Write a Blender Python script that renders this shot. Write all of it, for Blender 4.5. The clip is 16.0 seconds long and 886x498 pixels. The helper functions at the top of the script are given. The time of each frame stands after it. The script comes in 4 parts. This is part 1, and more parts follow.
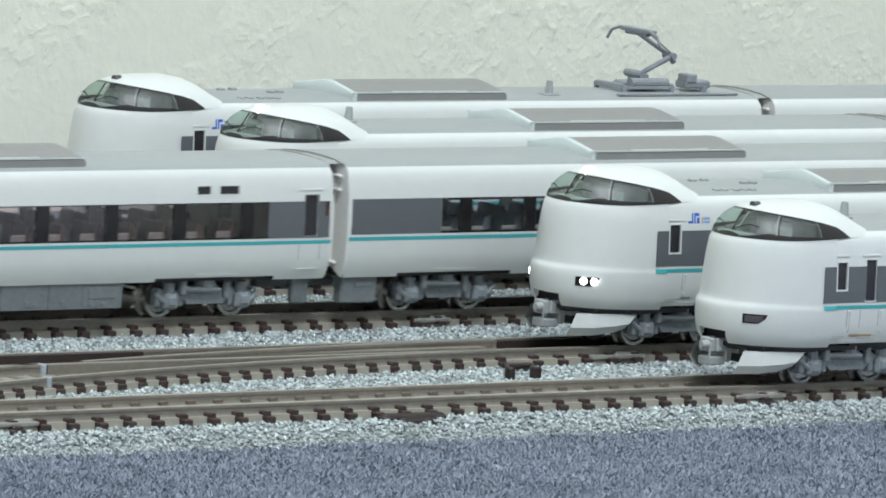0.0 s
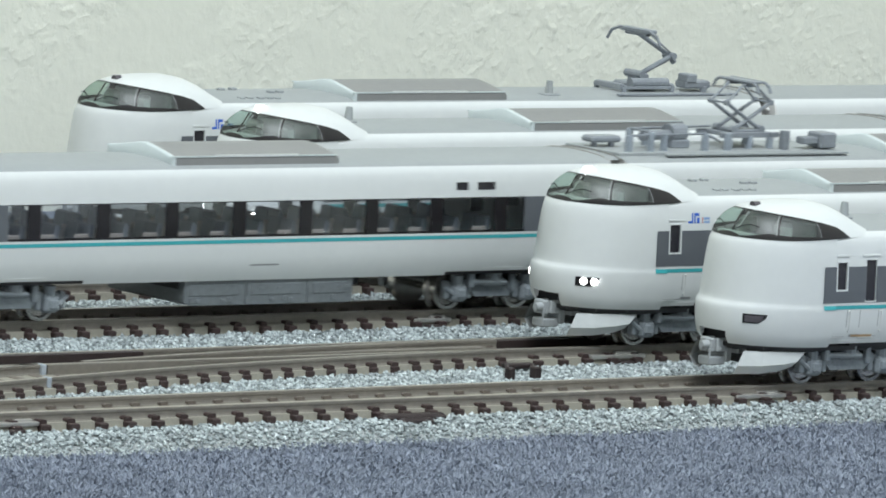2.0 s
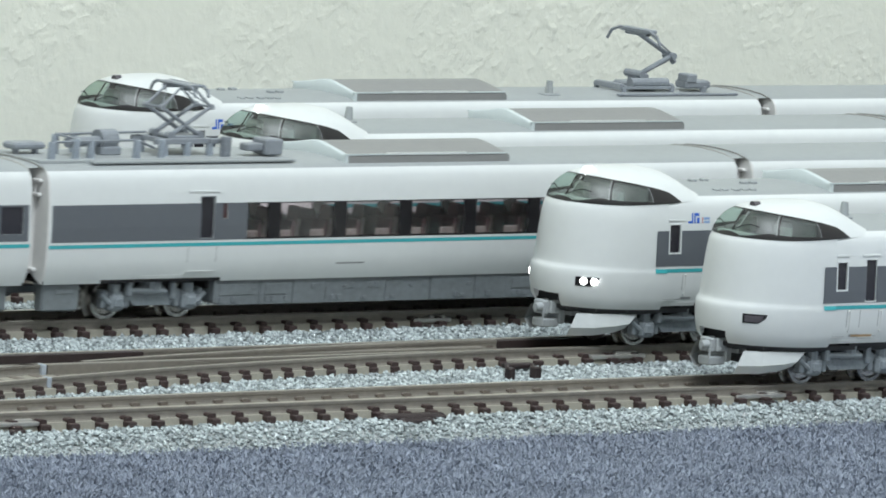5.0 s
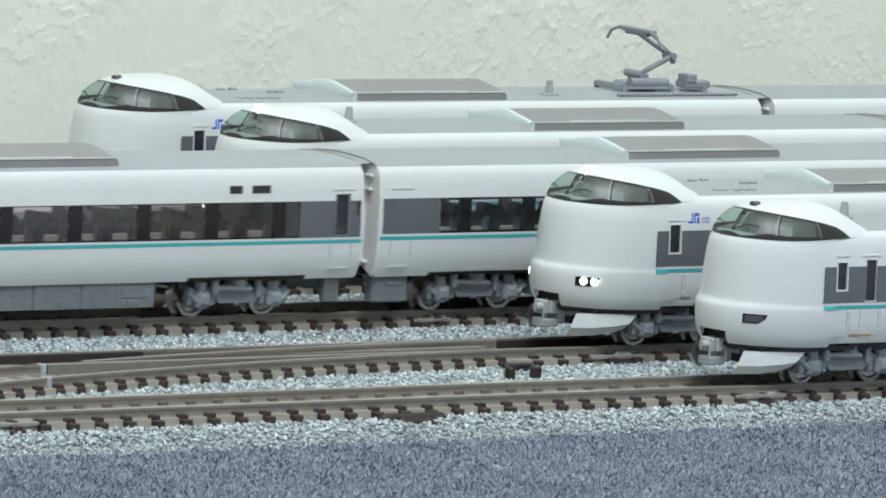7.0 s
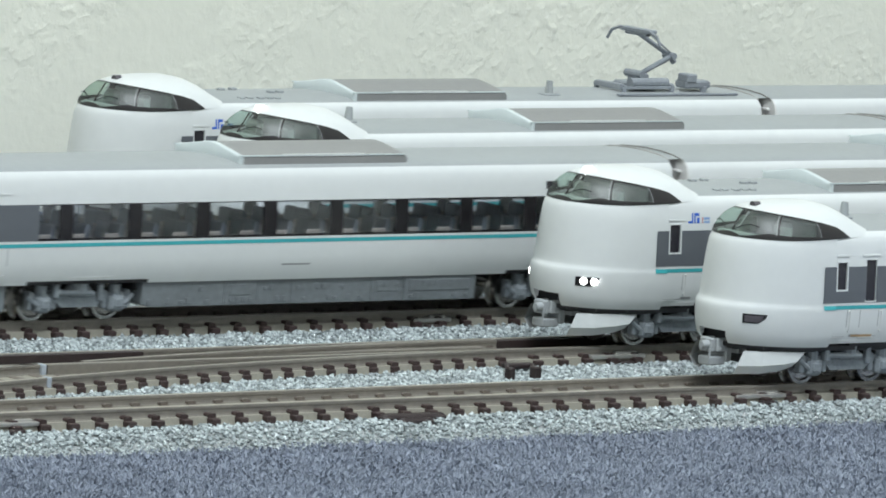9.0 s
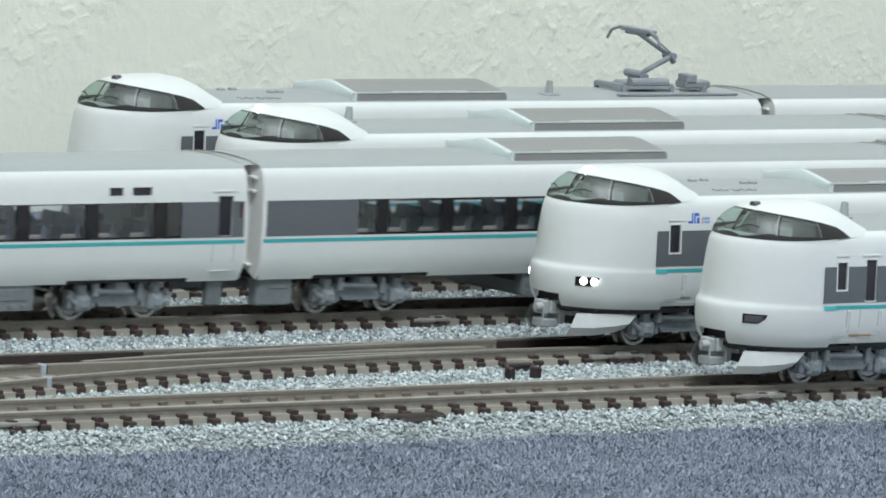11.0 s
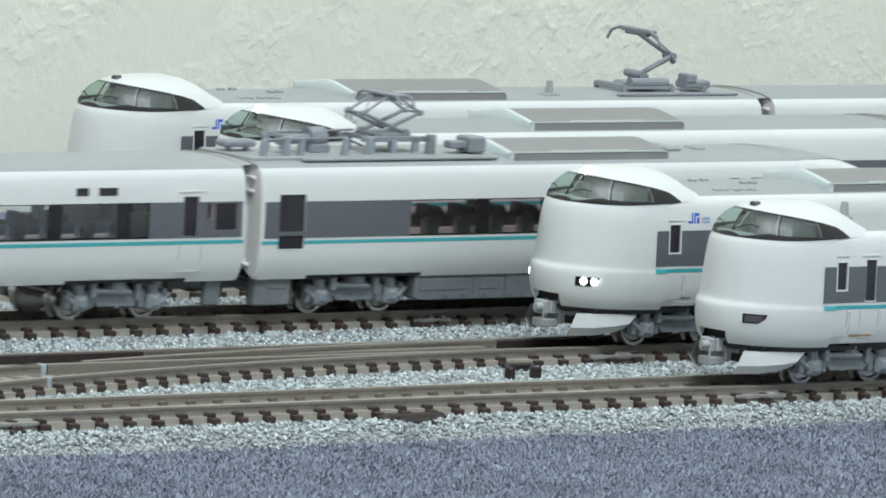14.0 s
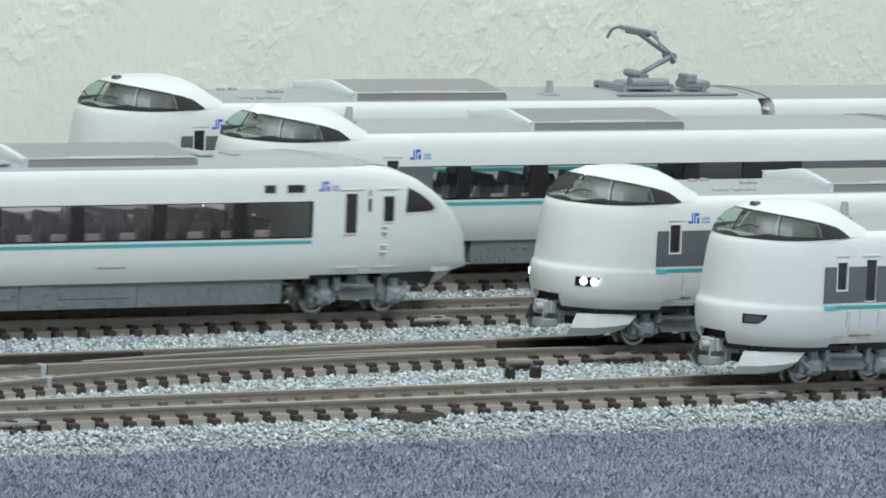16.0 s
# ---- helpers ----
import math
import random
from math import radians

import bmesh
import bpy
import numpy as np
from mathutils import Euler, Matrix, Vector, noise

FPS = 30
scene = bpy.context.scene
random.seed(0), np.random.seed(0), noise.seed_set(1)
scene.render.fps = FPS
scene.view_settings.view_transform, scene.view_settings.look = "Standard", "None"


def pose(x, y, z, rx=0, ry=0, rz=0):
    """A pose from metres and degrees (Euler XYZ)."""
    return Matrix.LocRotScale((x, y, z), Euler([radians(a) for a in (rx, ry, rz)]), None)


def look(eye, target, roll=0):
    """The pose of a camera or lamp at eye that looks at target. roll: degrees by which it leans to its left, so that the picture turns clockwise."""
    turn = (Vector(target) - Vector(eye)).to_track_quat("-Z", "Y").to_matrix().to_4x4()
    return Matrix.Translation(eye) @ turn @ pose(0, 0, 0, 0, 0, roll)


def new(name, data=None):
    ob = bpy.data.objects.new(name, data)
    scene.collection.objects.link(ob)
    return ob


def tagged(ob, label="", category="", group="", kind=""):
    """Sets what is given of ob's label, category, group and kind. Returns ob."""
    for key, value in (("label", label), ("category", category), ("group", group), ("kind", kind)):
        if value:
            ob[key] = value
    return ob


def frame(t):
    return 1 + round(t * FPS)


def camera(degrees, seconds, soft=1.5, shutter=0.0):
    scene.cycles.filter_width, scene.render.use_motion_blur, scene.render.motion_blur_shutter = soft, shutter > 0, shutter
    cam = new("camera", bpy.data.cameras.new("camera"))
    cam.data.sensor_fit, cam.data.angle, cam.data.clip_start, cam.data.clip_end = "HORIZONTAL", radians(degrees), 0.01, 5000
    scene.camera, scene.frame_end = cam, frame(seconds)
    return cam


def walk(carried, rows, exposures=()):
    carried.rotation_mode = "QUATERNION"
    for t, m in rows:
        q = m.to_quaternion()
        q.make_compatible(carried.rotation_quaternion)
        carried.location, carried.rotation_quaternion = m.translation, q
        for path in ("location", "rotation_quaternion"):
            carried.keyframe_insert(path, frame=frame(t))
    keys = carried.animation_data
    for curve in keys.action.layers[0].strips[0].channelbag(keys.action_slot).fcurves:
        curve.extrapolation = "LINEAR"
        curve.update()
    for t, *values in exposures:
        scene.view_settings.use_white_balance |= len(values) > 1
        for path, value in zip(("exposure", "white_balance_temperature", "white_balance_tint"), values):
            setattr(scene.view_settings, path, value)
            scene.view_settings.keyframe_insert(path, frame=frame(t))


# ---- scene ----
cam = camera(5.425, 16.0, soft=1.8, shutter=0.45)
EYE, AIM = (-0.9462, -0.9380, 0.16707), (0.00862, 0.07346, 0.00839)
walk(cam, [(0.0, look(EYE, AIM, 4.83)), (16.0, look(EYE, AIM, 4.83))],
     exposures=[(0.0, 0.0, 6500, 10), (16.0, 0.0, 6500, 10)])

# ---- light: a lit room with one large ceiling lamp ----
world = bpy.data.worlds.new("world")
scene.world = world
world.use_nodes = True
world.node_tree.nodes["Background"].inputs[0].default_value = (0.9, 0.95, 1.0, 1)
world.node_tree.nodes["Background"].inputs[1].default_value = 0.05


def area_lamp(name, at, aim, size, watts, colour):
    data = bpy.data.lights.new(name, "AREA")
    data.shape, data.size, data.energy, data.color = "DISK", size, watts, colour
    ob = new(name, data)
    ob.matrix_basis = look(at, aim)
    return tagged(ob, "round white fluorescent lamp under the ceiling", "lamp", kind="structure")


area_lamp("ceiling_lamp", (-0.5, -0.98, 2.24), (-0.5, -0.98, 0), 1.0, 65, (0.915, 1.0, 1.05))

MM = 0.001
TRACK_D, TRACK_C, TRACK_M, TRACK_B, TRACK_A = 0.0, 37.0, 74.0, 106.7, 142.7
GROUND = -4.6          # top of the carpet, below the rail tops, in mm
rng = random.Random(7)


# ---- materials ----
def material(name, colour, rough=0.5, metal=0.0, vary=0.06, scale=60.0, bump=0.0, bump_scale=900.0, coat=0.0, spec=0.5,
             other=None, island=0.0):
    """Colour with two scales of variation (size in cycles a metre), roughness and fine relief."""
    m = bpy.data.materials.new(name)
    m.use_nodes = True
    nt = m.node_tree
    b = nt.nodes["Principled BSDF"]
    b.inputs["Roughness"].default_value = rough
    b.inputs["Metallic"].default_value = metal
    b.inputs["Coat Weight"].default_value = coat
    b.inputs["Specular IOR Level"].default_value = spec
    co = nt.nodes.new("ShaderNodeTexCoord")
    n1 = nt.nodes.new("ShaderNodeTexNoise")
    n1.inputs["Scale"].default_value, n1.inputs["Detail"].default_value = scale, 6
    n2 = nt.nodes.new("ShaderNodeTexNoise")
    n2.inputs["Scale"].default_value, n2.inputs["Detail"].default_value = scale * 14, 3
    nt.links.new(co.outputs["Object"], n1.inputs["Vector"])
    nt.links.new(co.outputs["Object"], n2.inputs["Vector"])
    add = nt.nodes.new("ShaderNodeMath")
    add.operation = "ADD"
    nt.links.new(n1.outputs["Fac"], add.inputs[0])
    nt.links.new(n2.outputs["Fac"], add.inputs[1])
    last = add.outputs[0]
    if island:
        geo = nt.nodes.new("ShaderNodeNewGeometry")
        mul = nt.nodes.new("ShaderNodeMath")
        mul.operation = "MULTIPLY_ADD"
        mul.inputs[1].default_value = island
        nt.links.new(geo.outputs["Random Per Island"], mul.inputs[0])
        nt.links.new(last, mul.inputs[2])
        last = mul.outputs[0]
    ramp = nt.nodes.new("ShaderNodeMapRange")
    ramp.inputs["From Min"].default_value, ramp.inputs["From Max"].default_value = 0.6, 1.4 + island
    nt.links.new(last, ramp.inputs["Value"])
    mix = nt.nodes.new("ShaderNodeMix")
    mix.data_type = "RGBA"
    lo = tuple(c * (1 - vary) for c in colour)
    hi = other or tuple(min(1, c * (1 + vary)) for c in colour)
    mix.inputs["A"].default_value, mix.inputs["B"].default_value = (*lo, 1), (*hi, 1)
    nt.links.new(ramp.outputs["Result"], mix.inputs["Factor"])
    nt.links.new(mix.outputs["Result"], b.inputs["Base Color"])
    if bump:
        nb = nt.nodes.new("ShaderNodeTexNoise")
        nb.inputs["Scale"].default_value, nb.inputs["Detail"].default_value = bump_scale, 8
        nt.links.new(co.outputs["Object"], nb.inputs["Vector"])
        bp = nt.nodes.new("ShaderNodeBump")
        bp.inputs["Strength"].default_value, bp.inputs["Distance"].default_value = 1.0, bump
        nt.links.new(nb.outputs["Fac"], bp.inputs["Height"])
        nt.links.new(bp.outputs["Normal"], b.inputs["Normal"])
    return m


def glass(name, tint, gloss=0.13, rough=0.05):
    m = bpy.data.materials.new(name)
    m.use_nodes = True
    nt = m.node_tree
    nt.nodes.clear()
    out = nt.nodes.new("ShaderNodeOutputMaterial")
    tr = nt.nodes.new("ShaderNodeBsdfTransparent")
    tr.inputs[0].default_value = (*tint, 1)
    gl = nt.nodes.new("ShaderNodeBsdfGlossy")
    gl.inputs["Roughness"].default_value = rough
    mx = nt.nodes.new("ShaderNodeMixShader")
    mx.inputs[0].default_value = gloss
    nt.links.new(tr.outputs[0], mx.inputs[1])
    nt.links.new(gl.outputs[0], mx.inputs[2])
    nt.links.new(mx.outputs[0], out.inputs[0])
    return m


def glow(name, colour, strength):
    m = bpy.data.materials.new(name)
    m.use_nodes = True
    b = m.node_tree.nodes["Principled BSDF"]
    b.inputs["Base Color"].default_value = (0.8, 0.8, 0.8, 1)
    b.inputs["Emission Color"].default_value = (*colour, 1)
    b.inputs["Emission Strength"].default_value = strength
    return m


WHITE = material("pearl_white_paint", (0.685, 0.705, 0.70), 0.34, vary=0.025, scale=40, coat=0.25)
ROOF = material("roof_grey", (0.33, 0.35, 0.355), 0.55, vary=0.05, scale=60, bump=0.00002)
HOODG = material("hood_grey", (0.25, 0.25, 0.245), 0.5, vary=0.06, scale=80, bump=0.00002)
FAIR = material("fairing_white", (0.58, 0.635, 0.64), 0.42, vary=0.03)
BAND = material("band_grey", (0.115, 0.125, 0.14), 0.4, vary=0.04, scale=50)
TEAL = material("stripe_teal", (0.05, 0.40, 0.43), 0.4, vary=0.05)
BLACK = material("window_black", (0.014, 0.012, 0.014), 0.25, vary=0.1)
MASK = material("mask_black", (0.016, 0.014, 0.014), 0.38, vary=0.1)
DOORB = material("door_glass_dark", (0.026, 0.024, 0.03), 0.18, vary=0.1)
BOGIEG = material("bogie_grey", (0.23, 0.255, 0.275), 0.4, vary=0.25, scale=160, bump=0.00004)
UNDER = material("underframe_grey", (0.165, 0.182, 0.192), 0.5, vary=0.2, scale=90, bump=0.00004)
DARK = material("underside_black", (0.02, 0.02, 0.022), 0.6, vary=0.2)
PLOW = material("snowplough_white", (0.55, 0.57, 0.57), 0.45, vary=0.05)
METAL = material("wheel_metal", (0.52, 0.50, 0.48), 0.24, metal=0.9, vary=0.15)
PANTO = material("pantograph_grey", (0.25, 0.27, 0.295), 0.42, vary=0.18, scale=120)
INSUL = material("insulator_blue_grey", (0.36, 0.40, 0.45), 0.4, vary=0.1, scale=120)
RIMG = material("roof_end_brown_grey", (0.33, 0.32, 0.30), 0.5, vary=0.08)
CHAIRG = material("dusty_brown_plastic", (0.15, 0.125, 0.105), 0.6, vary=0.2, scale=160)
ENDGREY = material("car_end_grey", (0.70, 0.69, 0.675), 0.5, vary=0.05)
SEATB = material("seat_blue_grey", (0.12, 0.135, 0.165), 0.7, vary=0.2)
SEATR = material("seat_red_brown", (0.11, 0.062, 0.062), 0.7, vary=0.2)
SEATW = material("seat_tan", (0.30, 0.27, 0.245), 0.7, vary=0.2)
INNER = material("inner_grey", (0.45, 0.46, 0.46), 0.7, vary=0.1)
BLUE = material("logo_blue", (0.03, 0.12, 0.55), 0.4, vary=0.03)
LOGOR = material("logo_red", (0.55, 0.06, 0.05), 0.4, vary=0.03)
LOGOG = material("logo_pale_blue", (0.25, 0.38, 0.62), 0.4, vary=0.03)
SIGNG = material("sign_green_grey", (0.28, 0.36, 0.30), 0.5, vary=0.05)
DOORRED = material("lamp_red_brown", (0.05, 0.018, 0.018), 0.5, vary=0.1)
LABEL = material("label_grey", (0.28, 0.29, 0.29), 0.5, vary=0.1)
TANBAR = material("label_tan", (0.42, 0.27, 0.13), 0.5, vary=0.1)
STEPB = material("step_bright", (0.72, 0.73, 0.72), 0.35, vary=0.03)
GLASS = glass("window_glass", (0.94, 0.96, 0.99), 0.16, 0.2)
CLEAR = glass("clear_glass", (0.90, 0.93, 0.92))
GLASSR = glass("window_glass_brown", (0.92, 0.83, 0.85), 0.16, 0.2)
CABGLASS = glass("cab_glass", (0.72, 0.82, 0.77), 0.10, 0.5)
CABIN = material("cab_grey_green", (0.36, 0.40, 0.38), 0.6, vary=0.2)
LAMP_ON = glow("headlight_lit", (1.0, 1.0, 0.97), 9.0)
LAMP_OFF = material("lamp_lens_grey", (0.10, 0.09, 0.10), 0.2, vary=0.2)

RAILSIDE = material("rail_side_brown", (0.215, 0.196, 0.17), 0.5, metal=0.25, vary=0.16, scale=70, bump=0.00003)
RAILTOP = material("rail_head_nickel", (0.52, 0.47, 0.40), 0.34, metal=0.85, vary=0.15, scale=70)
DARKBROWN = material("fitting_dark_brown", (0.026, 0.016, 0.016), 0.5, vary=0.2, scale=160)
COUPLER = material("coupler_grey", (0.36, 0.38, 0.39), 0.5, vary=0.1)
SLEEPER = material("sleeper_brown", (0.046, 0.027, 0.025), 0.6, vary=0.25, scale=160, bump=0.00006)
BEDTAN = material("track_base_tan", (0.30, 0.283, 0.235), 0.7, vary=0.12, scale=150, bump=0.0001)
JOINT = material("rail_joiner_metal", (0.60, 0.58, 0.55), 0.35, metal=0.8, vary=0.15)
STONE = material("ballast_stone", (0.23, 0.265, 0.275), 0.2, vary=0.5, scale=400, bump=0.0001, bump_scale=3000, other=(0.68, 0.75, 0.76),
                 island=1.6)
STONEBED = material("ballast_bed", (0.22, 0.235, 0.235), 0.7, vary=0.5, scale=700, bump=0.0005, bump_scale=1400, other=(0.55, 0.58, 0.58))
PLAIN = material("room_white", (0.78, 0.78, 0.76), 0.8, vary=0.02, scale=3)


def wall_material():
    m = material("stucco_wallpaper", (0.86, 0.855, 0.74), 0.8, vary=0.03, scale=35)
    nt = m.node_tree
    b = nt.nodes["Principled BSDF"]
    co = nt.nodes.new("ShaderNodeTexCoord")

    def field(scale, detail, dist, lo, hi, power):
        n = nt.nodes.new("ShaderNodeTexNoise")
        n.inputs["Scale"].default_value, n.inputs["Detail"].default_value, n.inputs["Distortion"].default_value = scale, detail, dist
        nt.links.new(co.outputs["Object"], n.inputs["Vector"])
        r = nt.nodes.new("ShaderNodeMapRange")
        r.interpolation_type = "SMOOTHSTEP"
        r.inputs["From Min"].default_value, r.inputs["From Max"].default_value = lo, hi
        r.inputs["To Max"].default_value = power
        nt.links.new(n.outputs["Fac"], r.inputs["Value"])
        return r.outputs["Result"]

    def join(op, a, b):
        m2 = nt.nodes.new("ShaderNodeMath")
        m2.operation = op
        nt.links.new(a, m2.inputs[0])
        nt.links.new(b, m2.inputs[1])
        return m2.outputs[0]
    # trowelled plaster: smooth stretches, patches of small lumps, a few ridges
    patches = field(38.0, 2.0, 0.3, 0.34, 0.60, 1.0)
    lumps = join("MULTIPLY", patches, field(560.0, 2.0, 0.0, 0.42, 0.75, 0.6))
    blobs = join("MULTIPLY", patches, field(240.0, 2.0, 0.15, 0.42, 0.72, 0.7))
    ridges = field(75.0, 3.0, 0.5, 0.50, 0.62, 0.35)
    last = join("ADD", join("ADD", lumps, blobs), join("ADD", ridges, field(1100.0, 3.0, 0.0, 0.35, 0.7, 0.10)))
    bp = nt.nodes.new("ShaderNodeBump")
    bp.inputs["Strength"].default_value, bp.inputs["Distance"].default_value = 0.58, 0.00028
    nt.links.new(last, bp.inputs["Height"])
    nt.links.new(bp.outputs["Normal"], b.inputs["Normal"])
    return m


def carpet_material():
    m = material("carpet_blue_grey", (0.13, 0.155, 0.215), 0.95, vary=0.35, scale=160, bump=0.0012, bump_scale=650,
                 other=(0.26, 0.30, 0.385))
    return m


PILE = material("carpet_pile_blue_grey", (0.185, 0.21, 0.27), 0.95, vary=0.3, scale=110, other=(0.37, 0.41, 0.49), island=0.35)
WALLPAPER, CARPET = wall_material(), carpet_material()


# ---- mesh helpers, in mm ----
class Shape:
    """Collects faces of one mesh, in mm, with material slots."""

    def __init__(self):
        self.v, self.f, self.m = [], [], []

    def poly(self, pts, mat=0):
        n = len(self.v)
        self.v += [tuple(p) for p in pts]
        self.f.append(tuple(range(n, n + len(pts))))
        self.m.append(mat)

    def grid(self, rows, mat=0, close=False, skip=None):
        n, w = len(self.v), len(rows[0])
        for r in rows:
            self.v += [tuple(p) for p in r]
        for i in range(len(rows) - 1):
            for j in range(w if close else w - 1):
                if skip and skip(i, j):
                    continue
                k = (j + 1) % w
                self.f.append((n + i * w + j, n + i * w + k, n + (i + 1) * w + k, n + (i + 1) * w + j))
                self.m.append(mat)

    def box(self, x0, x1, y0, y1, z0, z1, c=0.0, mat=0):
        """A box with its edges cut off by c."""
        if x1 < x0:
            x0, x1 = x1, x0
        c = min(c, (x1 - x0) / 2.5, (y1 - y0) / 2.5, (z1 - z0) / 2.5)
        if c <= 0:
            p = [(x, y, z) for z in (z0, z1) for x, y in ((x0, y0), (x1, y0), (x1, y1), (x0, y1))]
            n = len(self.v)
            self.v += p
            for q in ((3, 2, 1, 0), (4, 5, 6, 7), (0, 1, 5, 4), (1, 2, 6, 5), (2, 3, 7, 6), (3, 0, 4, 7)):
                self.f.append(tuple(n + k for k in q))
                self.m.append(mat)
            return

        def ring(d, z):
            return [
                (x0 + d, y0 + d + c, z), (x0 + d + c, y0 + d, z), (x1 - d - c, y0 + d, z), (x1 - d, y0 + d + c, z),
                (x1 - d, y1 - d - c, z), (x1 - d - c, y1 - d, z), (x0 + d + c, y1 - d, z), (x0 + d, y1 - d - c, z)]
        rings = [ring(c * 0.9, z0), ring(0, z0 + c), ring(0, z1 - c), ring(c * 0.9, z1)]
        self.grid(rings, mat, close=True)
        self.poly(rings[0][::-1], mat)
        self.poly(rings[3], mat)

    def tube(self, p, q, r, n=8, mat=0, r2=None):
        p, q = Vector(p), Vector(q)
        d = (q - p).normalized()
        a = d.orthogonal().normalized()
        b = d.cross(a)
        r2 = r if r2 is None else r2
        r0 = [p + (a * math.cos(t) + b * math.sin(t)) * r for t in (2 * math.pi * k / n for k in range(n))]
        r1 = [q + (a * math.cos(t) + b * math.sin(t)) * r2 for t in (2 * math.pi * k / n for k in range(n))]
        self.grid([r0, r1], mat, close=True)
        self.poly(r0[::-1], mat)
        self.poly(r1, mat)

    def prism(self, outline, y0, y1, mat=0):
        """An outline of (x, z) pulled from y0 to y1."""
        a = [(x, y0, z) for x, z in outline]
        b = [(x, y1, z) for x, z in outline]
        self.grid([a, b], mat, close=True)
        self.poly(a[::-1], mat)
        self.poly(b, mat)

    def mesh(self, name, mats, smooth=False):
        me = bpy.data.meshes.new(name)
        me.from_pydata([(x * MM, y * MM, z * MM) for x, y, z in self.v], [], self.f)
        for m in mats if isinstance(mats, (list, tuple)) else [mats]:
            me.materials.append(m)
        if any(self.m):
            me.polygons.foreach_set("material_index", self.m)
        bm = bmesh.new()
        bm.from_mesh(me)
        bmesh.ops.remove_doubles(bm, verts=bm.verts, dist=1e-6)
        bmesh.ops.recalc_face_normals(bm, faces=bm.faces)
        for f in bm.faces:
            f.smooth = smooth
        if smooth:
            for e in bm.edges:
                if len(e.link_faces) == 2 and e.calc_face_angle(0) > 0.6:
                    e.smooth = False
        bm.to_mesh(me)
        bm.free()
        return me


def part(name, shape, mats, parent, label="", at=None, smooth=False):
    """One mesh object under a thing or a part; shape may be a Shape or a finished mesh."""
    ob = new(name, shape.mesh(name, mats, smooth) if isinstance(shape, Shape) else shape)
    ob.parent = parent
    if at:
        ob.location = tuple(a * MM for a in at)
    if label:
        tagged(ob, label)
    return ob


def thing(name, x, y, z, label, category, group="", kind=""):
    ob = new(name)
    ob.empty_display_size = 0.01
    ob.matrix_basis = pose(x * MM, y * MM, z * MM)
    return tagged(ob, label, category, group, kind)


# ---- the room ----
def room():
    def slab(name, label, x0, x1, y0, y1, z0, z1, mat, cat):
        s = Shape()
        s.box(x0, x1, y0, y1, z0, z1)
        ob = new(name, s.mesh(name, mat))
        return tagged(ob, label, cat, kind="structure")
    slab("floor", "blue-grey loop pile carpet under the model tracks", -2600, 1500, -2600, 205, GROUND - 30, GROUND, CARPET, "carpet")
    slab("wall_north", "off-white stucco textured wallpaper behind the trains", -2600, 1500, 205, 300, GROUND - 30, 2300, WALLPAPER, "wall")
    slab("wall_south", "plain white wall", -2600, 1500, -2700, -2600, GROUND - 30, 2300, PLAIN, "wall")
    slab("wall_west", "plain white wall", -2700, -2600, -2700, 300, GROUND - 30, 2300, PLAIN, "wall")
    slab("wall_east", "plain white wall", 1500, 1600, -2700, 300, GROUND - 30, 2300, PLAIN, "wall")
    slab("ceiling", "plain white ceiling", -2700, 1600, -2700, 300, 2300, 2400, PLAIN, "ceiling")


room()


# ---- passenger cars ----
def interp(table, x):
    for (a, b), (c, d) in zip(table, table[1:]):
        if x <= c:
            return b + (d - b) * max(0.0, (x - a)) / (c - a)
    return table[-1][1]


HALF = ((5.8, 8.8), (6.3, 9.0), (7.5, 9.45), (9.2, 9.68), (11.9, 9.72), (14, 9.66), (17.6, 9.42), (19.4, 9.22), (20.6, 9.03), (21.5, 8.72),
        (22.1, 8.2), (22.35, 7.7))


def half(z):
    """Half the body's width at the height z."""
    return interp(HALF, z)


def side_shell(xs, zs, holes, off=0.0, sides=(-1, 1), lips=0.0, lipped=None):
    """Both sides of a body between the given breaks, with real openings; lips turn the openings' edges inwards."""
    xs = sorted({round(x, 3) for x in xs} | {round(h[k], 3) for h in holes for k in (0, 1) if xs[0] < h[k] < xs[-1]})
    zs = sorted({round(z, 3) for z in zs} | {round(h[k], 3) for h in holes for k in (2, 3) if zs[0] < h[k] < zs[-1]})
    s = Shape()

    def hole(i, j):
        x, z = (xs[i] + xs[i + 1]) / 2, (zs[j] + zs[j + 1]) / 2
        return any(h[0] < x < h[1] and h[2] < z < h[3] for h in holes)
    for d in sides:
        s.grid([[(x, d * (half(z) + off), z) for z in zs] for x in xs], skip=hole)
        if lips:
            for x0, x1, z0, z1 in holes if lipped is None else lipped:
                if x1 <= xs[0] or x0 >= xs[-1] or z1 <= zs[0] or z0 >= zs[-1]:
                    continue
                e = [(x0, z0), (x1, z0), (x1, z1), (x0, z1)]
                s.grid([[(x, d * (half(z) + off), z) for x, z in e], [(x, d * (half(z) + off - lips), z) for x, z in e]], close=True)
    return s


def panel(x0, x1, z0, z1, off, sides=(-1, 1), thick=0.0, r=0.0):
    """A thin plate that follows the body's side."""
    s = Shape()
    zs = [z0 + (z1 - z0) * k / 3 for k in range(4)]
    for d in sides:
        s.grid([[(x, d * (half(z) + off), z) for z in zs] for x in (x0, x1)])
        if thick:
            e = [(x0, z0), (x1, z0), (x1, z1), (x0, z1)]
            s.grid([[(x, d * (half(z) + off), z) for x, z in e], [(x, d * (half(z) + off - thick), z) for x, z in e]], close=True)
    return s


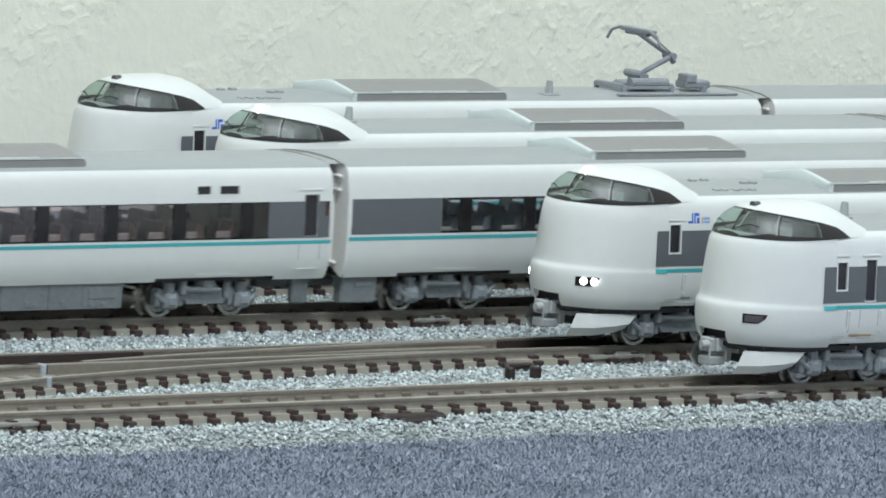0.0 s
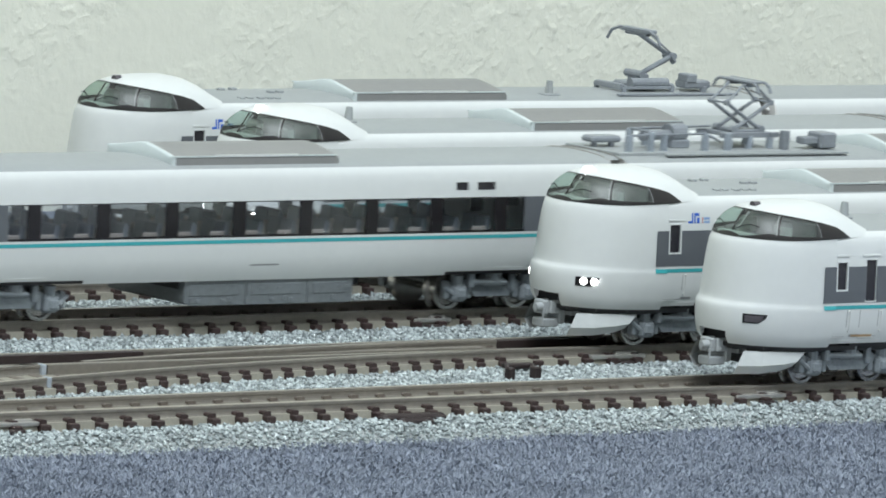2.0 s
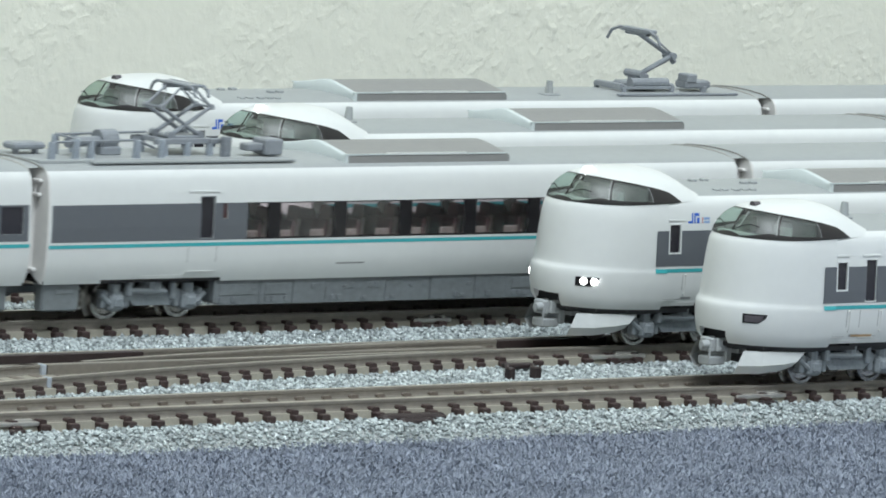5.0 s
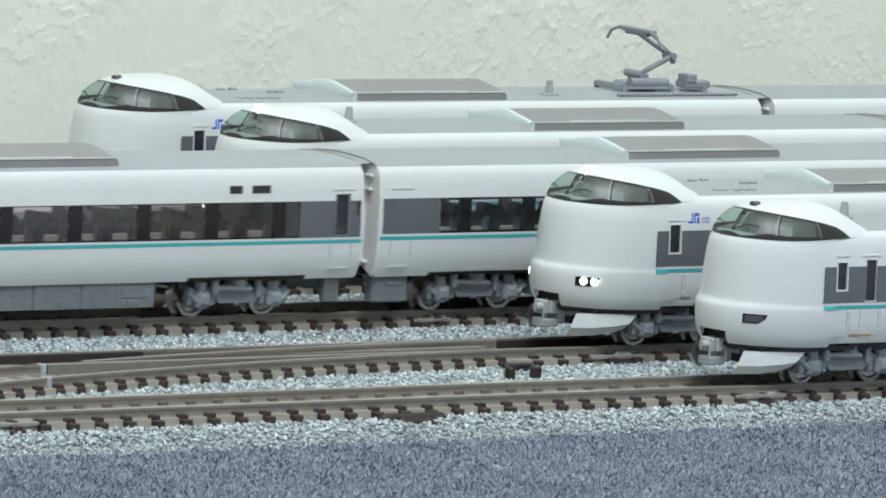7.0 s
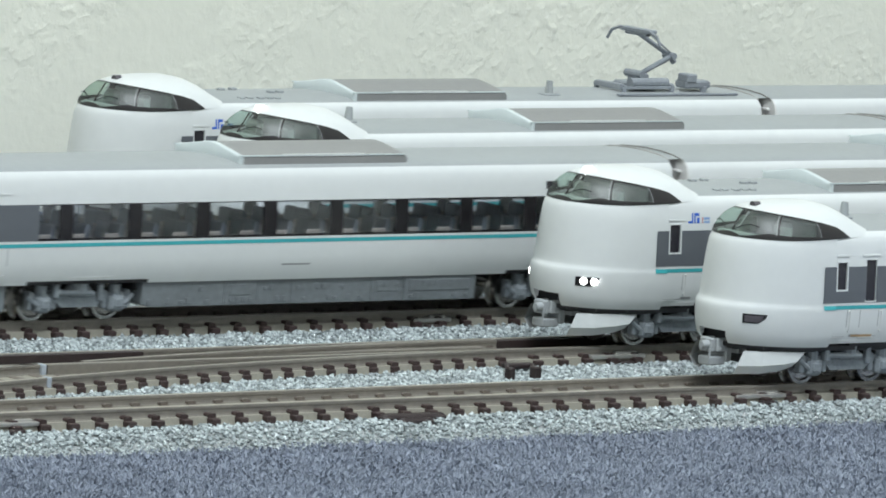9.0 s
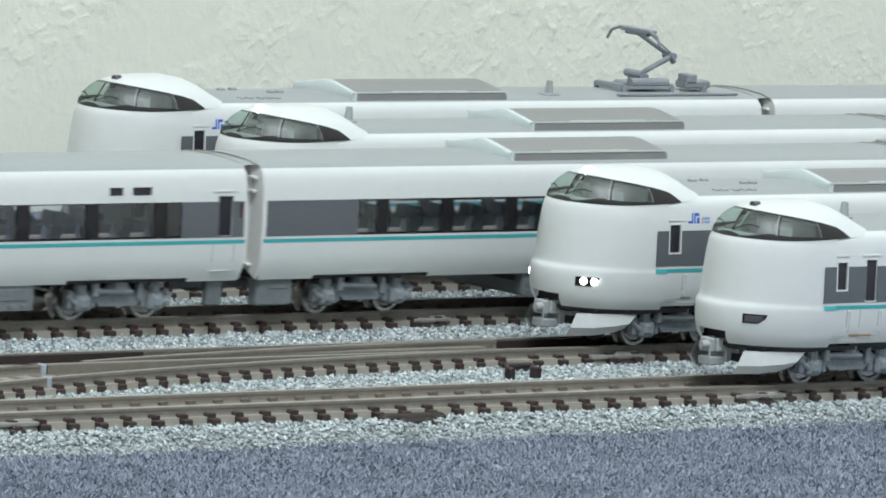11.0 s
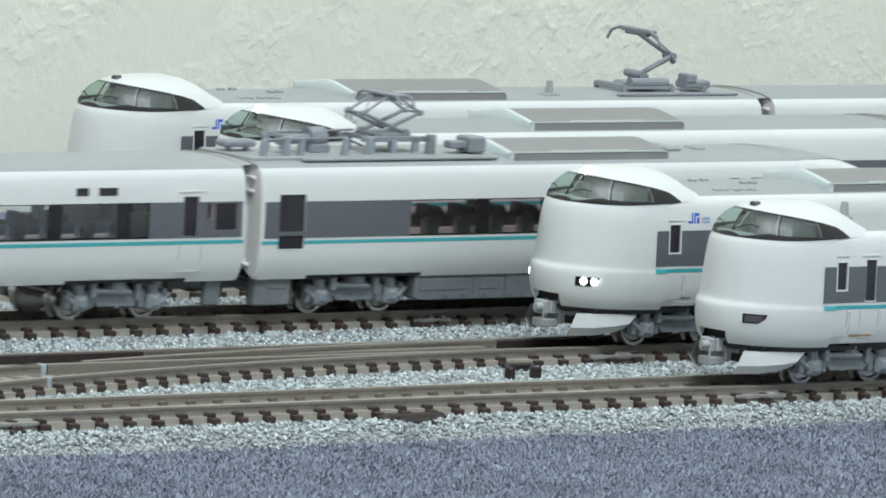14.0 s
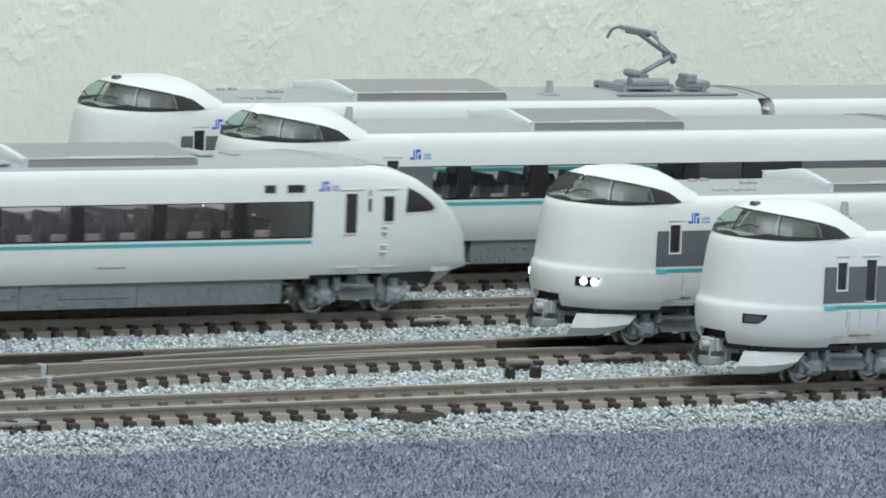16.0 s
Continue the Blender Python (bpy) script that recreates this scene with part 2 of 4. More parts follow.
def frame_strip(x0, x1, z0, z1, w, off, sides=(-1, 1)):
    """A raised frame round an opening."""
    s = Shape()
    for a in ((x0 - w, x0, z0 - w, z1 + w), (x1, x1 + w, z0 - w, z1 + w), (x0, x1, z1, z1 + w), (x0, x1, z0 - w, z0)):
        for d in sides:
            p = [(a[0], a[2]), (a[1], a[2]), (a[1], a[3]), (a[0], a[3])]
            s.poly([(x, d * (half(z) + off), z) for x, z in p])
            s.grid([[(x, d * (half(z) + off), z) for x, z in p], [(x, d * (half(z) - 0.02), z) for x, z in p]], close=True)
    return s


def roof_shape(x0, x1, steps=10, wide=False):
    s = Shape()
    ys = [-7.7, -7.0, -5.6, -3.8, -1.9, 0, 1.9, 3.8, 5.6, 7.0, 7.7]
    zr = [22.35, 22.62, 22.85, 23.03, 23.13, 23.17, 23.13, 23.03, 22.85, 22.62, 22.35]
    if wide:
        ys, zr = [-8.22, -8.0] + ys[1:-1] + [8.0, 8.22], [22.08, 22.28] + zr[1:-1] + [22.28, 22.08]
    s.grid([[(x0 + (x1 - x0) * k / steps, y, z) for y, z in zip(ys, zr)] for k in range(steps + 1)])
    return s


def end_wall(x, out):
    """The flat end of a car, out is -1 or 1, with rounded corners and a gangway's recess frame."""
    s = Shape()
    zs = [5.8, 6.3, 7.5, 9.2, 11.9, 14, 17.6, 19.4, 20.6, 21.5, 22.1, 22.35]
    rim = [(-half(z), z) for z in zs] + [(-5.6, 22.85), (0, 23.17), (5.6, 22.85)] + [(half(z), z) for z in reversed(zs)]
    rows = []
    for dx, k in ((0.0, 1.0), (0.22, 0.988), (0.3, 0.94), (0.3, 0.55)):
        rows.append([(x + out * dx, y * k, 14.5 + (z - 14.5) * (1 - (1 - k) * 0.6)) for y, z in rim])
    s.grid(rows)
    s.poly([(x + out * 0.3, y * 0.55, 14.5 + (z - 14.5) * (1 - 0.45 * 0.6)) for y, z in rim])
    return s


def gangway(x, out):
    s = Shape()
    for k in range(3):
        a = x + out * (0.25 + 0.42 * k)
        s.box(a, a + out * 0.32, -4.3 + 0.1 * k, 4.3 - 0.1 * k, 6.6, 20.4 - 0.1 * k, 0.3)
    for y in (-6.6, 6.2):
        s.box(x + out * 0.25, x + out * 0.8, y, y + 0.5, 7.2, 20.5, 0.1)
    for z in (7.6, 18.4, 20.4):
        s.box(x + out * 0.25, x + out * 1.0, -7.7, -6.0, z, z + 0.45, 0.1)
    return s


def wheelset():
    s = Shape()
    for y in (-4.4, 4.4):
        o = 1 if y > 0 else -1
        n = 20
        prof = [(0.5, -0.5), (2.1, -0.55), (2.35, -0.8), (2.85, -0.75), (2.8, 0.75), (3.35, 0.8), (3.3, 1.2), (0.5, 1.2)]
        rows = []
        for r, dy in prof:
            rows.append([(r * math.cos(2 * math.pi * k / n), y - o * dy, r * math.sin(2 * math.pi * k / n)) for k in range(n)])
        s.grid(rows, close=True)
        for k in range(3):
            a = 2 * math.pi * k / 3
            s.tube((1.45 * math.cos(a), y + o * 0.5, 1.45 * math.sin(a)), (1.45 * math.cos(a), y + o * 0.75, 1.45 * math.sin(a)), 0.3, 6)
    s.tube((0, -6.4, 0), (0, 6.4, 0), 0.5, 8)
    return s


def bogie_side(d):
    """One moulded side frame with axle boxes, springs and damper; d is -1 or 1."""
    s = Shape()

    def b(x0, x1, z0, z1, y0=5.9, y1=7.6, c=0.2):
        s.box(x0, x1, *sorted((d * y0, d * y1)), z0, z1, c)
    b(-9.3, 9.3, 3.2, 4.2, 6.0, 7.3)
    s.prism([(-5, 3.6), (-3.4, 2.2), (3.4, 2.2), (5, 3.6)], *sorted((d * 6.1, d * 7.4)))
    for x in (-7, 7):
        b(x - 1.5, x + 1.5, 1.5, 4.0, 6.1, 8.0, 0.4)
        b(x - 0.9, x + 0.9, 2.0, 3.6, 7.4, 8.3, 0.3)
        b(x - 2.7, x - 1.7, 1.9, 4.6, 6.2, 7.5, 0.2)
        b(x + 1.7, x + 2.7, 1.9, 4.6, 6.2, 7.5, 0.2)
        s.tube((x, d * 6.9, 3.8), (x, d * 6.9, 5.4), 0.95, 10)
        s.tube((x - 1.2 if x < 0 else x + 1.2, d * 7.7, 2.6), (x - 3 if x < 0 else x + 3, d * 7.4, 3.9), 0.35, 6)
    b(-2.4, 2.4, 3.5, 5.3, 5.8, 7.7, 0.5)
    s.tube((0, d * 6.8, 4.6), (0, d * 6.8, 5.9), 1.6, 12)
    s.tube((-4.6, d * 7.8, 4.5), (2.0, d * 7.9, 4.3), 0.42, 8)
    b(3.2, 4.2, 3.0, 5.6, 7.0, 8.0, 0.2)
    b(-5.4, -4.4, 3.6, 5.8, 7.0, 8.2, 0.2)
    return s


MESHES = {}


def shared(key, build, mats, smooth=False):
    if key not in MESHES:
        MESHES[key] = build().mesh(key, mats, smooth)
    return MESHES[key]


def bogie(car, x, wheels):
    s = Shape()
    s.box(-6.5, 6.5, -5.2, 5.2, 3.6, 5.8, 0.3)
    s.box(-1.5, 1.5, -6, 6, 3.4, 5.6, 0.2)
    if "bogie_core" not in MESHES:
        MESHES["bogie_core"] = s.mesh("bogie_core", DARK)
    bg = part("bogie", MESHES["bogie_core"], None, car, at=(x, 0, 0))
    for d in (-1, 1):
        part("side_frame", shared("side_frame%d" % d, lambda: bogie_side(d), BOGIEG), None, bg, "grey moulded bogie side frame")
    for dx in (-7, 7):
        w = part("wheelset", shared("wheelset", wheelset, METAL, True), None, bg, "bright turned metal wheelset", at=(dx, 0, 2.8))
        wheels.append((w, dx))


def underfloor(car, x0, x1, seed, gap=None):
    """Skirted equipment boxes between the bogies."""
    r = random.Random(seed)
    s = Shape()
    s.box(x0 - 0.4, x1 + 0.4, -7.2, 7.2, 4.4, 5.9, 0.2, 0)
    part("floor_frame", s, DARK, car)
    x = x0
    while x < x1 - 3:
        w = min(r.choice((6.5, 9, 12, 16)), x1 - x)
        s = Shape()
        y = 8.55 + r.uniform(-0.15, 0.05)
        s.prism([(x, 5.7), (x + w - 0.12, 5.7), (x + w - 0.12, 2.1), (x + (1.4 if x == x0 else 0), 2.1), (x, 2.6)], -y, y)
        box = part("equipment_box", s, UNDER, car)
        k = x + 1
        while k < x + w - 1.6:
            if r.random() < 0.55:
                z = r.choice((2.5, 2.5, 4.2))
                s = Shape()
                s.box(k, k + 0.8, -y - 0.14, y + 0.14, z, z + r.choice((0.5, 0.8)), 0.06)
                part("louvre", s, UNDER, box)
            k += 1.25
        if r.random() < 0.6 and w > 6:
            s = Shape()
            s.box(x + 1, x + w - 1.4, -y - 0.1, y + 0.1, 3.5, 5.2, 0.08)
            part("cover", s, UNDER, box)
        x += w


def seat_shape():
    s = Shape()
    s.box(-1.4, 1.6, -2.6, 2.6, 8.0, 10.6, 0.3)
    s.prism([(1.2, 9.8), (2.1, 9.8), (2.7, 13.7), (2.35, 14.3), (1.85, 14.1)], -2.6, -0.1)
    s.prism([(1.2, 9.8), (2.1, 9.8), (2.7, 13.7), (2.35, 14.3), (1.85, 14.1)], 0.1, 2.6)
    return s


def arm_shape():
    s = Shape()
    for y in (-2.9, 2.5):
        s.box(-1.2, 1.6, y, y + 0.4, 10.6, 12.9, 0.15)
    return s


def hood(car, x0, x1):
    """The air conditioning unit on the roof with its sloped white fairing."""
    s = Shape()
    near = [(-7.3, 22.3), (-7.25, 23.5), (-7.05, 23.72), (-5.2, 24.08), (-3.2, 24.46), (-1.2, 24.86)]
    sec = near + [(0, 24.98)] + [(-y, z) for y, z in reversed(near)]

    def plan(y):
        return (abs(y) / 7.3) ** 2
    rows = [[(x + e * plan(y), y * k, 22.3 + (z - 22.3) * h) for y, z in sec]
            for x, k, h, e in ((x0 + 1.5, 1, 1, -0.7), (x1 - 3, 1, 1, -0.3), (x1 - 0.7, 1, 1, -0.7), (x1 - 0.1, 0.995, 0.94, -0.7), (x1 + 0.1, 0.99, 0.7, -0.7), (x1 + 0.1, 0.985, 0.0, -0.7))]
    s.grid(rows)
    ac = part("air_conditioner", s, HOODG, car, "grey roof air conditioner with slotted lid")
    s = Shape()
    rows = []
    for x, k, h, e in ((x0 + 1.7, 1.012, 1.03, -0.7), (x0 + 1.2, 1.012, 1.03, -0.6), (x0 + 0.9, 0.98, 0.98, -0.45), (x0 + 0.72, 0.95, 0.84, -0.3), (x0 + 0.6, 0.9, 0.5, -0.15),
                       (x0 + 0.55, 0.82, 0.05, 0.0), (x0 + 0.55, 0.82, -0.1, 0.0)):
        rows.append([(x + e * plan(y), y * k, 22.3 + (z - 22.3) * h) for y, z in sec])
    s.grid(rows)
    part("fairing", s, FAIR, ac, "white sloped fairing", smooth=True)
    s = Shape()
    for k in range(26):
        x = x0 + 9 + k * 0.62
        if x < x1 - 4:
            for d in (-1, 1):
                s.box(x, x + 0.34, *sorted((d * 6.8, d * 7.32)), 23.66, 23.98)
    part("vent_grille", s, STEPB, ac)
    # highlight along the hood's ridges, put in as thin pale strips
    s = Shape()
    for d in (-1, 1):
        s.box(x0 + 0.3, x1 - 1.2, *sorted((d * 7.0, d * 7.3)), 23.66, 23.84)
    part("ridge_highlight", s, FAIR, ac)


def pantograph_cross(car, x, y, lean):
    """A raised diamond pantograph on its frame."""
    p = part("pantograph", roof_gear(x), PANTO, car, "grey diamond pantograph, raised, on insulators")
    for dx, yy in ((-4.4, -2.6), (4.4, -2.6), (-4.4, 2.6), (4.4, 2.6), (0, -2.6)):
        insulator(p, x + dx, yy, 22.4)
    top, mid, base, ex = 33.5 - lean * 1.1, 30.3 - lean * 0.75, 26.1, 4.75 + lean * 0.6

    def rod(name, q, r, w, w2=None):
        a = Shape()
        a.tube(q, r, w, 8, r2=w2)
        part(name, a, PANTO, p)
    for yy in (-1.75, 1.75):
        for d in (-1, 1):
            rod("lower_arm", (x - d * 2.9, yy, base), (x + d * ex, yy, mid), 0.36, 0.27)
            rod("upper_arm", (x + d * ex, yy, mid), (x + d * 1.3, yy * 0.9, top - 0.4), 0.22, 0.17)
            rod("knuckle", (x + d * ex, yy - 0.35, mid), (x + d * ex, yy + 0.35, mid), 0.45)
            rod("pivot", (x - d * 2.9, yy - 0.45, base), (x - d * 2.9, yy + 0.45, base), 0.7)
    for d in (-1, 1):
        rod("cross_tube", (x + d * ex, -2.0, mid), (x + d * ex, 2.0, mid), 0.18)
        rod("brace", (x + d * ex, -1.75, mid), (x + d * 1.3, 1.5, top - 0.4), 0.1)
    h = Shape()
    for d in (-1, 1):
        pts = [(x + d * 1.3, -5.0, top - 1.4), (x + d * 1.3, -4.5, top - 0.4), (x + d * 1.3, -3.7, top + 0.05), (x + d * 1.3, 3.7, top + 0.05),
               (x + d * 1.3, 4.5, top - 0.4), (x + d * 1.3, 5.0, top - 1.4)]
        for q, r in zip(pts, pts[1:]):
            h.tube(q, r, 0.25, 6)
    for yy in (-2.0, 2.0):
        h.box(x - 1.5, x + 1.5, yy - 0.3, yy + 0.3, top - 0.75, top - 0.15, 0.08)
    h.box(x - 1.2, x + 1.2, -3.4, 3.4, top - 0.15, top + 0.2, 0.06)
    part("collector_head", h, PANTO, p)
    return p


def roof_gear(x):
    """The frame, insulators, switches and conductor bars round a pantograph; x is the pantograph's middle."""
    s = Shape()
    s.box(x - 6.4, x + 6.2, -2.9, -2.2, 25.0, 25.8, 0.1)
    s.box(x - 6.4, x + 6.2, 2.2, 2.9, 25.0, 25.8, 0.1)
    s.box(x - 4.8, x - 4.0, -3.4, 3.4, 25.1, 25.8, 0.1)
    s.box(x + 4.0, x + 4.8, -3.4, 3.4, 25.1, 25.8, 0.1)
    s.box(x - 2.6, x + 2.6, -2.2, 2.2, 25.3, 26.2, 0.2)
    return s


def insulator_shape(h=2.9, r=0.66):
    s = Shape()
    for k in range(7):
        s.tube((0, 0, 0.2 + k * (h - 0.3) / 7), (0, 0, 0.2 + (k + 0.62) * (h - 0.3) / 7), r - 0.015 * k, 10)
    s.tube((0, 0, 0), (0, 0, h), r * 0.8, 8)
    return s


def insulator(parent, x, y, z, h=2.9):
    part("insulator", shared("insulator%d" % round(h * 10), lambda: insulator_shape(h), INSUL), None, parent, "ribbed grey insulator", at=(x, y, z))


def roof_line(car, x0, xp, x1):
    """Roof mounting plate, walkway strip, switch boxes and bus bars beside a pantograph."""
    s = Shape()
    s.box(x0 + 9, x1, -7.2, -6.2, 22.85, 23.25, 0.1)
    s.box(x0, x1, -5.8, 6.2, 22.75, 23.3, 0.1)
    part("mounting_plate", s, ROOF, car)
    s = Shape()
    s.box(x0 + 0.4, x0 + 6.6, 0.6, 3.4, 24.0, 25.0, 0.3)
    for dx in (1.6, 5.2):
        s.tube((x0 + dx, 1.6, 23.2), (x0 + dx, 1.6, 24.1), 0.5, 8)
    part("arrester_box", s, PANTO, car)
    s = Shape()
    for dx, yy, h in ((3.4, -4.2, 2.6), (8.0, -4.2, 3.1), (11.0, -4.0, 2.8), (19.4, -4.4, 2.8), (8.6, 1.2, 3.0), (13.4, 2.6, 3.0), (24.4, -4.2, 2.8)):
        insulator(car, x0 + dx, yy, 23.1, h)
    s.tube((x0 + 3.4, -4.2, 25.7), (x0 + 19.4, -4.3, 25.9), 0.2, 6)
    s.tube((x0 + 8.6, 1.2, 26.1), (xp - 4, 2.2, 26.2), 0.2, 6)
    s.tube((x0 + 8.0, -4.2, 26.1), (x0 + 8.6, 1.2, 26.2), 0.2, 6)
    s.tube((x0 + 19.4, -4.4, 25.9), (xp - 6.0, -2.2, 24.4), 0.2, 6)
    part("bus_bar", s, PANTO, car)
    s = Shape()
    s.tube((x0 + 9.0, -1.0, 25.2), (x0 + 15.5, -0.2, 25.3), 0.75, 12)
    s.tube((x0 + 15.5, 0, 25.5), (x0 + 18.6, 0, 25.6), 1.45, 14)
    s.box(x0 + 15.5, x0 + 19.4, -1.3, 1.3, 23.2, 24.6, 0.25)
    part("breaker", s, PANTO, car)
    s = Shape()
    s.box(x1 - 4.2, x1 - 0.8, -5.2, -1.8, 23.5, 25.9, 0.25)
    s.box(x1 - 7.4, x1 - 4.2, -4.6, -2.6, 24.1, 25.2, 0.2)
    for k in range(5):
        s.tube((x1 - 11.2, -4.0, 23.0 + k * 0.62), (x1 - 11.2, -4.0, 23.4 + k * 0.62), 0.85, 10)
    s.tube((x1 - 11.2, -4.0, 23), (x1 - 11.2, -4.0, 26.2), 0.8, 8)
    part("transformer_box", s, PANTO, car)


def band_things(car, x0, x1, wins, doors, small, boxwin, z_band=(12.3, 17.5), stripe=(None, None), glass_mat=None, body_x=None, dual=(),
                seats=SEATB, seat_pitch=6.52, surround=None, extra_holes=(), rim=False, drop=0.0):
    """The body of a car: white sides with openings, the grey band, black window surround, panes, doors and seats."""
    z0, z1 = z_band[0] - drop, z_band[1] - drop * 0.6
    wz0, wz1 = 12.62 - drop * 1.2, 17.36 - drop * 0.6
    doors = [(a, b, za - drop if 12 < za < 13 else za, zb) for a, b, za, zb in doors]
    bx0, bx1 = body_x or (x0, x1)
    holes = [(a, b, wz0, wz1) for a, b in wins] + [(a, b, za, zb) for a, b, za, zb in doors] + [(a, b, 18.5, 19.7) for a, b in dual]
    holes += [(a, b, 15.0, 17.2) for a, b in small] + [(a, b, 13.3, 17.2) for a, b in boxwin] + list(extra_holes)
    zs = [6.3, 7.5, 9.2, 11.3, 11.9, 12.3, 14, 16, 17.6, 19.4, 20.2, 20.9, 21.5, 21.9, 22.2, 22.35]
    if drop:
        zs = zs[:-2] + [22.1]
    xs = [bx0 + (bx1 - bx0) * k / 12 for k in range(13)]
    body = part("body", side_shell(xs, zs, holes, lips=0.26, lipped=holes[len(wins):]), WHITE, car, "glossy pearl white body shell", smooth=True)
    if surround:
        a, b = surround
        if a > x0 + 0.1:
            part("side_band", side_shell([x0, a], [z0, 14, 16, z1], holes, 0.035), BAND, body, "grey painted window band")
        if x1 > b + 0.1:
            part("side_band", side_shell([b, x1], [z0, 14, 16, z1], holes, 0.035), BAND, body, "grey painted window band")
        part("window_surround", side_shell([a, b], [z0, 14, 16, z1], holes, 0.03, lips=0.3, lipped=holes[:len(wins)]), BLACK, body, "black gloss window surround")
    else:
        part("side_band", side_shell([x0, x1], [z0, 14, 16, z1], holes, 0.035), BAND, body, "grey painted window band")
    s0, s1 = stripe[0] if stripe[0] is not None else bx0, stripe[1] if stripe[1] is not None else bx1
    part("stripe", side_shell([s0, s1], [11.38 - drop * 0.9, 11.92 - drop], holes, 0.035), TEAL, body, "teal green waist stripe")
    for a, b in wins:
        part("window_pane", panel(a, b, wz0, wz1, -0.12), glass_mat or GLASS, body).visible_shadow = False
    for a, b in dual:
        part("small_window", panel(a, b, 18.5, 19.7, -0.25), DOORB, body)
        part("window_rim", frame_strip(a, b, 18.5, 19.7, 0.16, 0.04), WHITE, body)
    for a, b, za, zb in doors:
        part("door_window", panel(a, b, za, zb, -0.22), DOORB, body)
        wide = rim and za > 14
        part("door_rim", frame_strip(a, b, za, zb, 0.22 if wide else 0.13, 0.08 if wide else 0.045), WHITE if wide or zb > 18.2 else BAND, body)
    for a, b in small:
        part("side_lamp", panel(a, b, 15.0, 17.2, -0.1), DOORRED, body)
    for a, b in boxwin:
        part("service_window", panel(a, b, 13.3, 17.2, -0.12), DOORB, body)
        part("window_rim", frame_strip(a, b, 13.3, 17.2, 0.12, 0.03), BAND, body)
    s = Shape()
    s.box(bx0 + 1, bx1 - 1, -8.4, 8.4, 7.4, 8.0)
    part("floor_and_ceiling", s, INNER, car)
    if wins:
        w0, w1 = min(a for a, b in wins), max(b for a, b in wins)
        n = int((w1 - w0) / seat_pitch)
        for k in range(n):
            x = w0 + 2.2 + k * seat_pitch
            for y in (-5.1, 5.1):
                st = part("seat", shared("seat_" + seats.name, seat_shape, seats), None, car, at=(x, y, 0))
                part("armrest", shared("armrest", arm_shape, SEATW), None, st)
    return body


def brow(body, a, b, z=18.9):
    s = panel(a, b, z, z + 0.22, 0.12, thick=0.14)
    part("rain_gutter", s, WHITE, body)


def step(body, a, b, z=7.2):
    part("door_step", panel(a, b, z, z + 0.18, 0.2, thick=0.22), STEPB, body)


def door_seam(body, a, b, za=7.3, zb=18.7):
    s = Shape()
    for x in (a, b):
        for d in (-1, 1):
            zz = [za, 9.2, 11.2]
            s.grid([[(x + e, d * (half(z) + 0.012), z) for z in zz] for e in (0, 0.12)])
    for d in (-1, 1):
        s.grid([[(x, d * (half(z) + 0.012), z) for z in (za, za + 0.09)] for x in (a, b)])
    part("door_seam", s, LABEL, body)


def lower_sides(car, x0, x1, cuts):
    """The skirt under the body, cut away over the bogies."""
    s = Shape()
    x = x0
    for a, b in list(cuts) + [(x1, x1)]:
        for d in (-1, 1):
            if a > x:
                s.grid([[(q, d * half(z), z) for z in (5.75, 6.3)] for q in (x, a)])
        x = b
    part("skirt", s, WHITE, car)
    for a, b in cuts:
        m = (a + b) / 2
        for d in (-1, 1):
            s = Shape()
            s.poly([(q, d * (half(z) + 0.1), z) for q, z in ((m - 4.2, 6.35), (m + 4.2, 6.35), (m + 4.2, 6.85), (m - 4.2, 6.85))])
            s.poly([(q, d * (half(6.85) + yy), 6.85) for q, yy in ((m - 4.2, 0.1), (m + 4.2, 0.1), (m + 4.2, 0), (m - 4.2, 0))])
            part("bogie_step", s, STEPB, car)
    s = Shape()
    s.box(x0 + 0.5, x1 - 0.5, -8.7, 8.7, 5.8, 6.25)
    part("underside", s, DARK, car)


def coupler(car, x, out):
    s = Shape()
    s.box(x - out * 6, x + out * 1.6, -0.8, 0.8, 3.4, 4.6, 0.2)
    s.box(x + out * 0.4, x + out * 1.9, -1.5, 1.5, 3.0, 4.9, 0.3)
    part("coupler", s, UNDER, car, "grey moulded coupler")
    for d in (-1, 1):
        s = Shape()
        if out < 0:
            s.box(x + 0.7, x + 7.8, *sorted((d * 6.4, d * 8.3)), 1.8, 5.8, 0.25)
            s.box(x + 3.2, x + 6.4, *sorted((d * 8.2, d * 8.42)), 4.3, 5.0, 0.08)
        else:
            s.box(x - 5.3, x - 2.2, *sorted((d * 7.0, d * 8.2)), 2.0, 5.8, 0.25)
        part("end_box", s, UNDER, car, "grey moulded box under the car end")


def logo(body, x, z, s=1.0, sides=(-1,)):
    """A blue mark with a small red bar and a pale caption, as plain shapes."""
    def plates(bars, mat, name):
        p = Shape()
        for a, b, c, e in bars:
            for d in sides:
                p.poly([(x + q * s, d * (half(z + r * s) + 0.03), z + r * s) for q, r in ((a, c), (b, c), (b, e), (a, e))])
        part(name, p, mat, body)
    plates([(0, 0.8, -0.2, 0.12), (0.72, 1.02, -0.2, 1.3), (1.22, 1.5, -0.2, 1.3), (1.5, 2.25, 0.85, 1.3), (1.75, 2.3, -0.2, 0.6)], BLUE, "logo_mark")
    plates([(2.85, 3.0, -0.2, 0.7)], LOGOR, "logo_bar")
    plates([(3.15, 4.4, 0.3, 0.65), (3.15, 4.4, -0.2, 0.15)], LOGOG, "logo_caption")


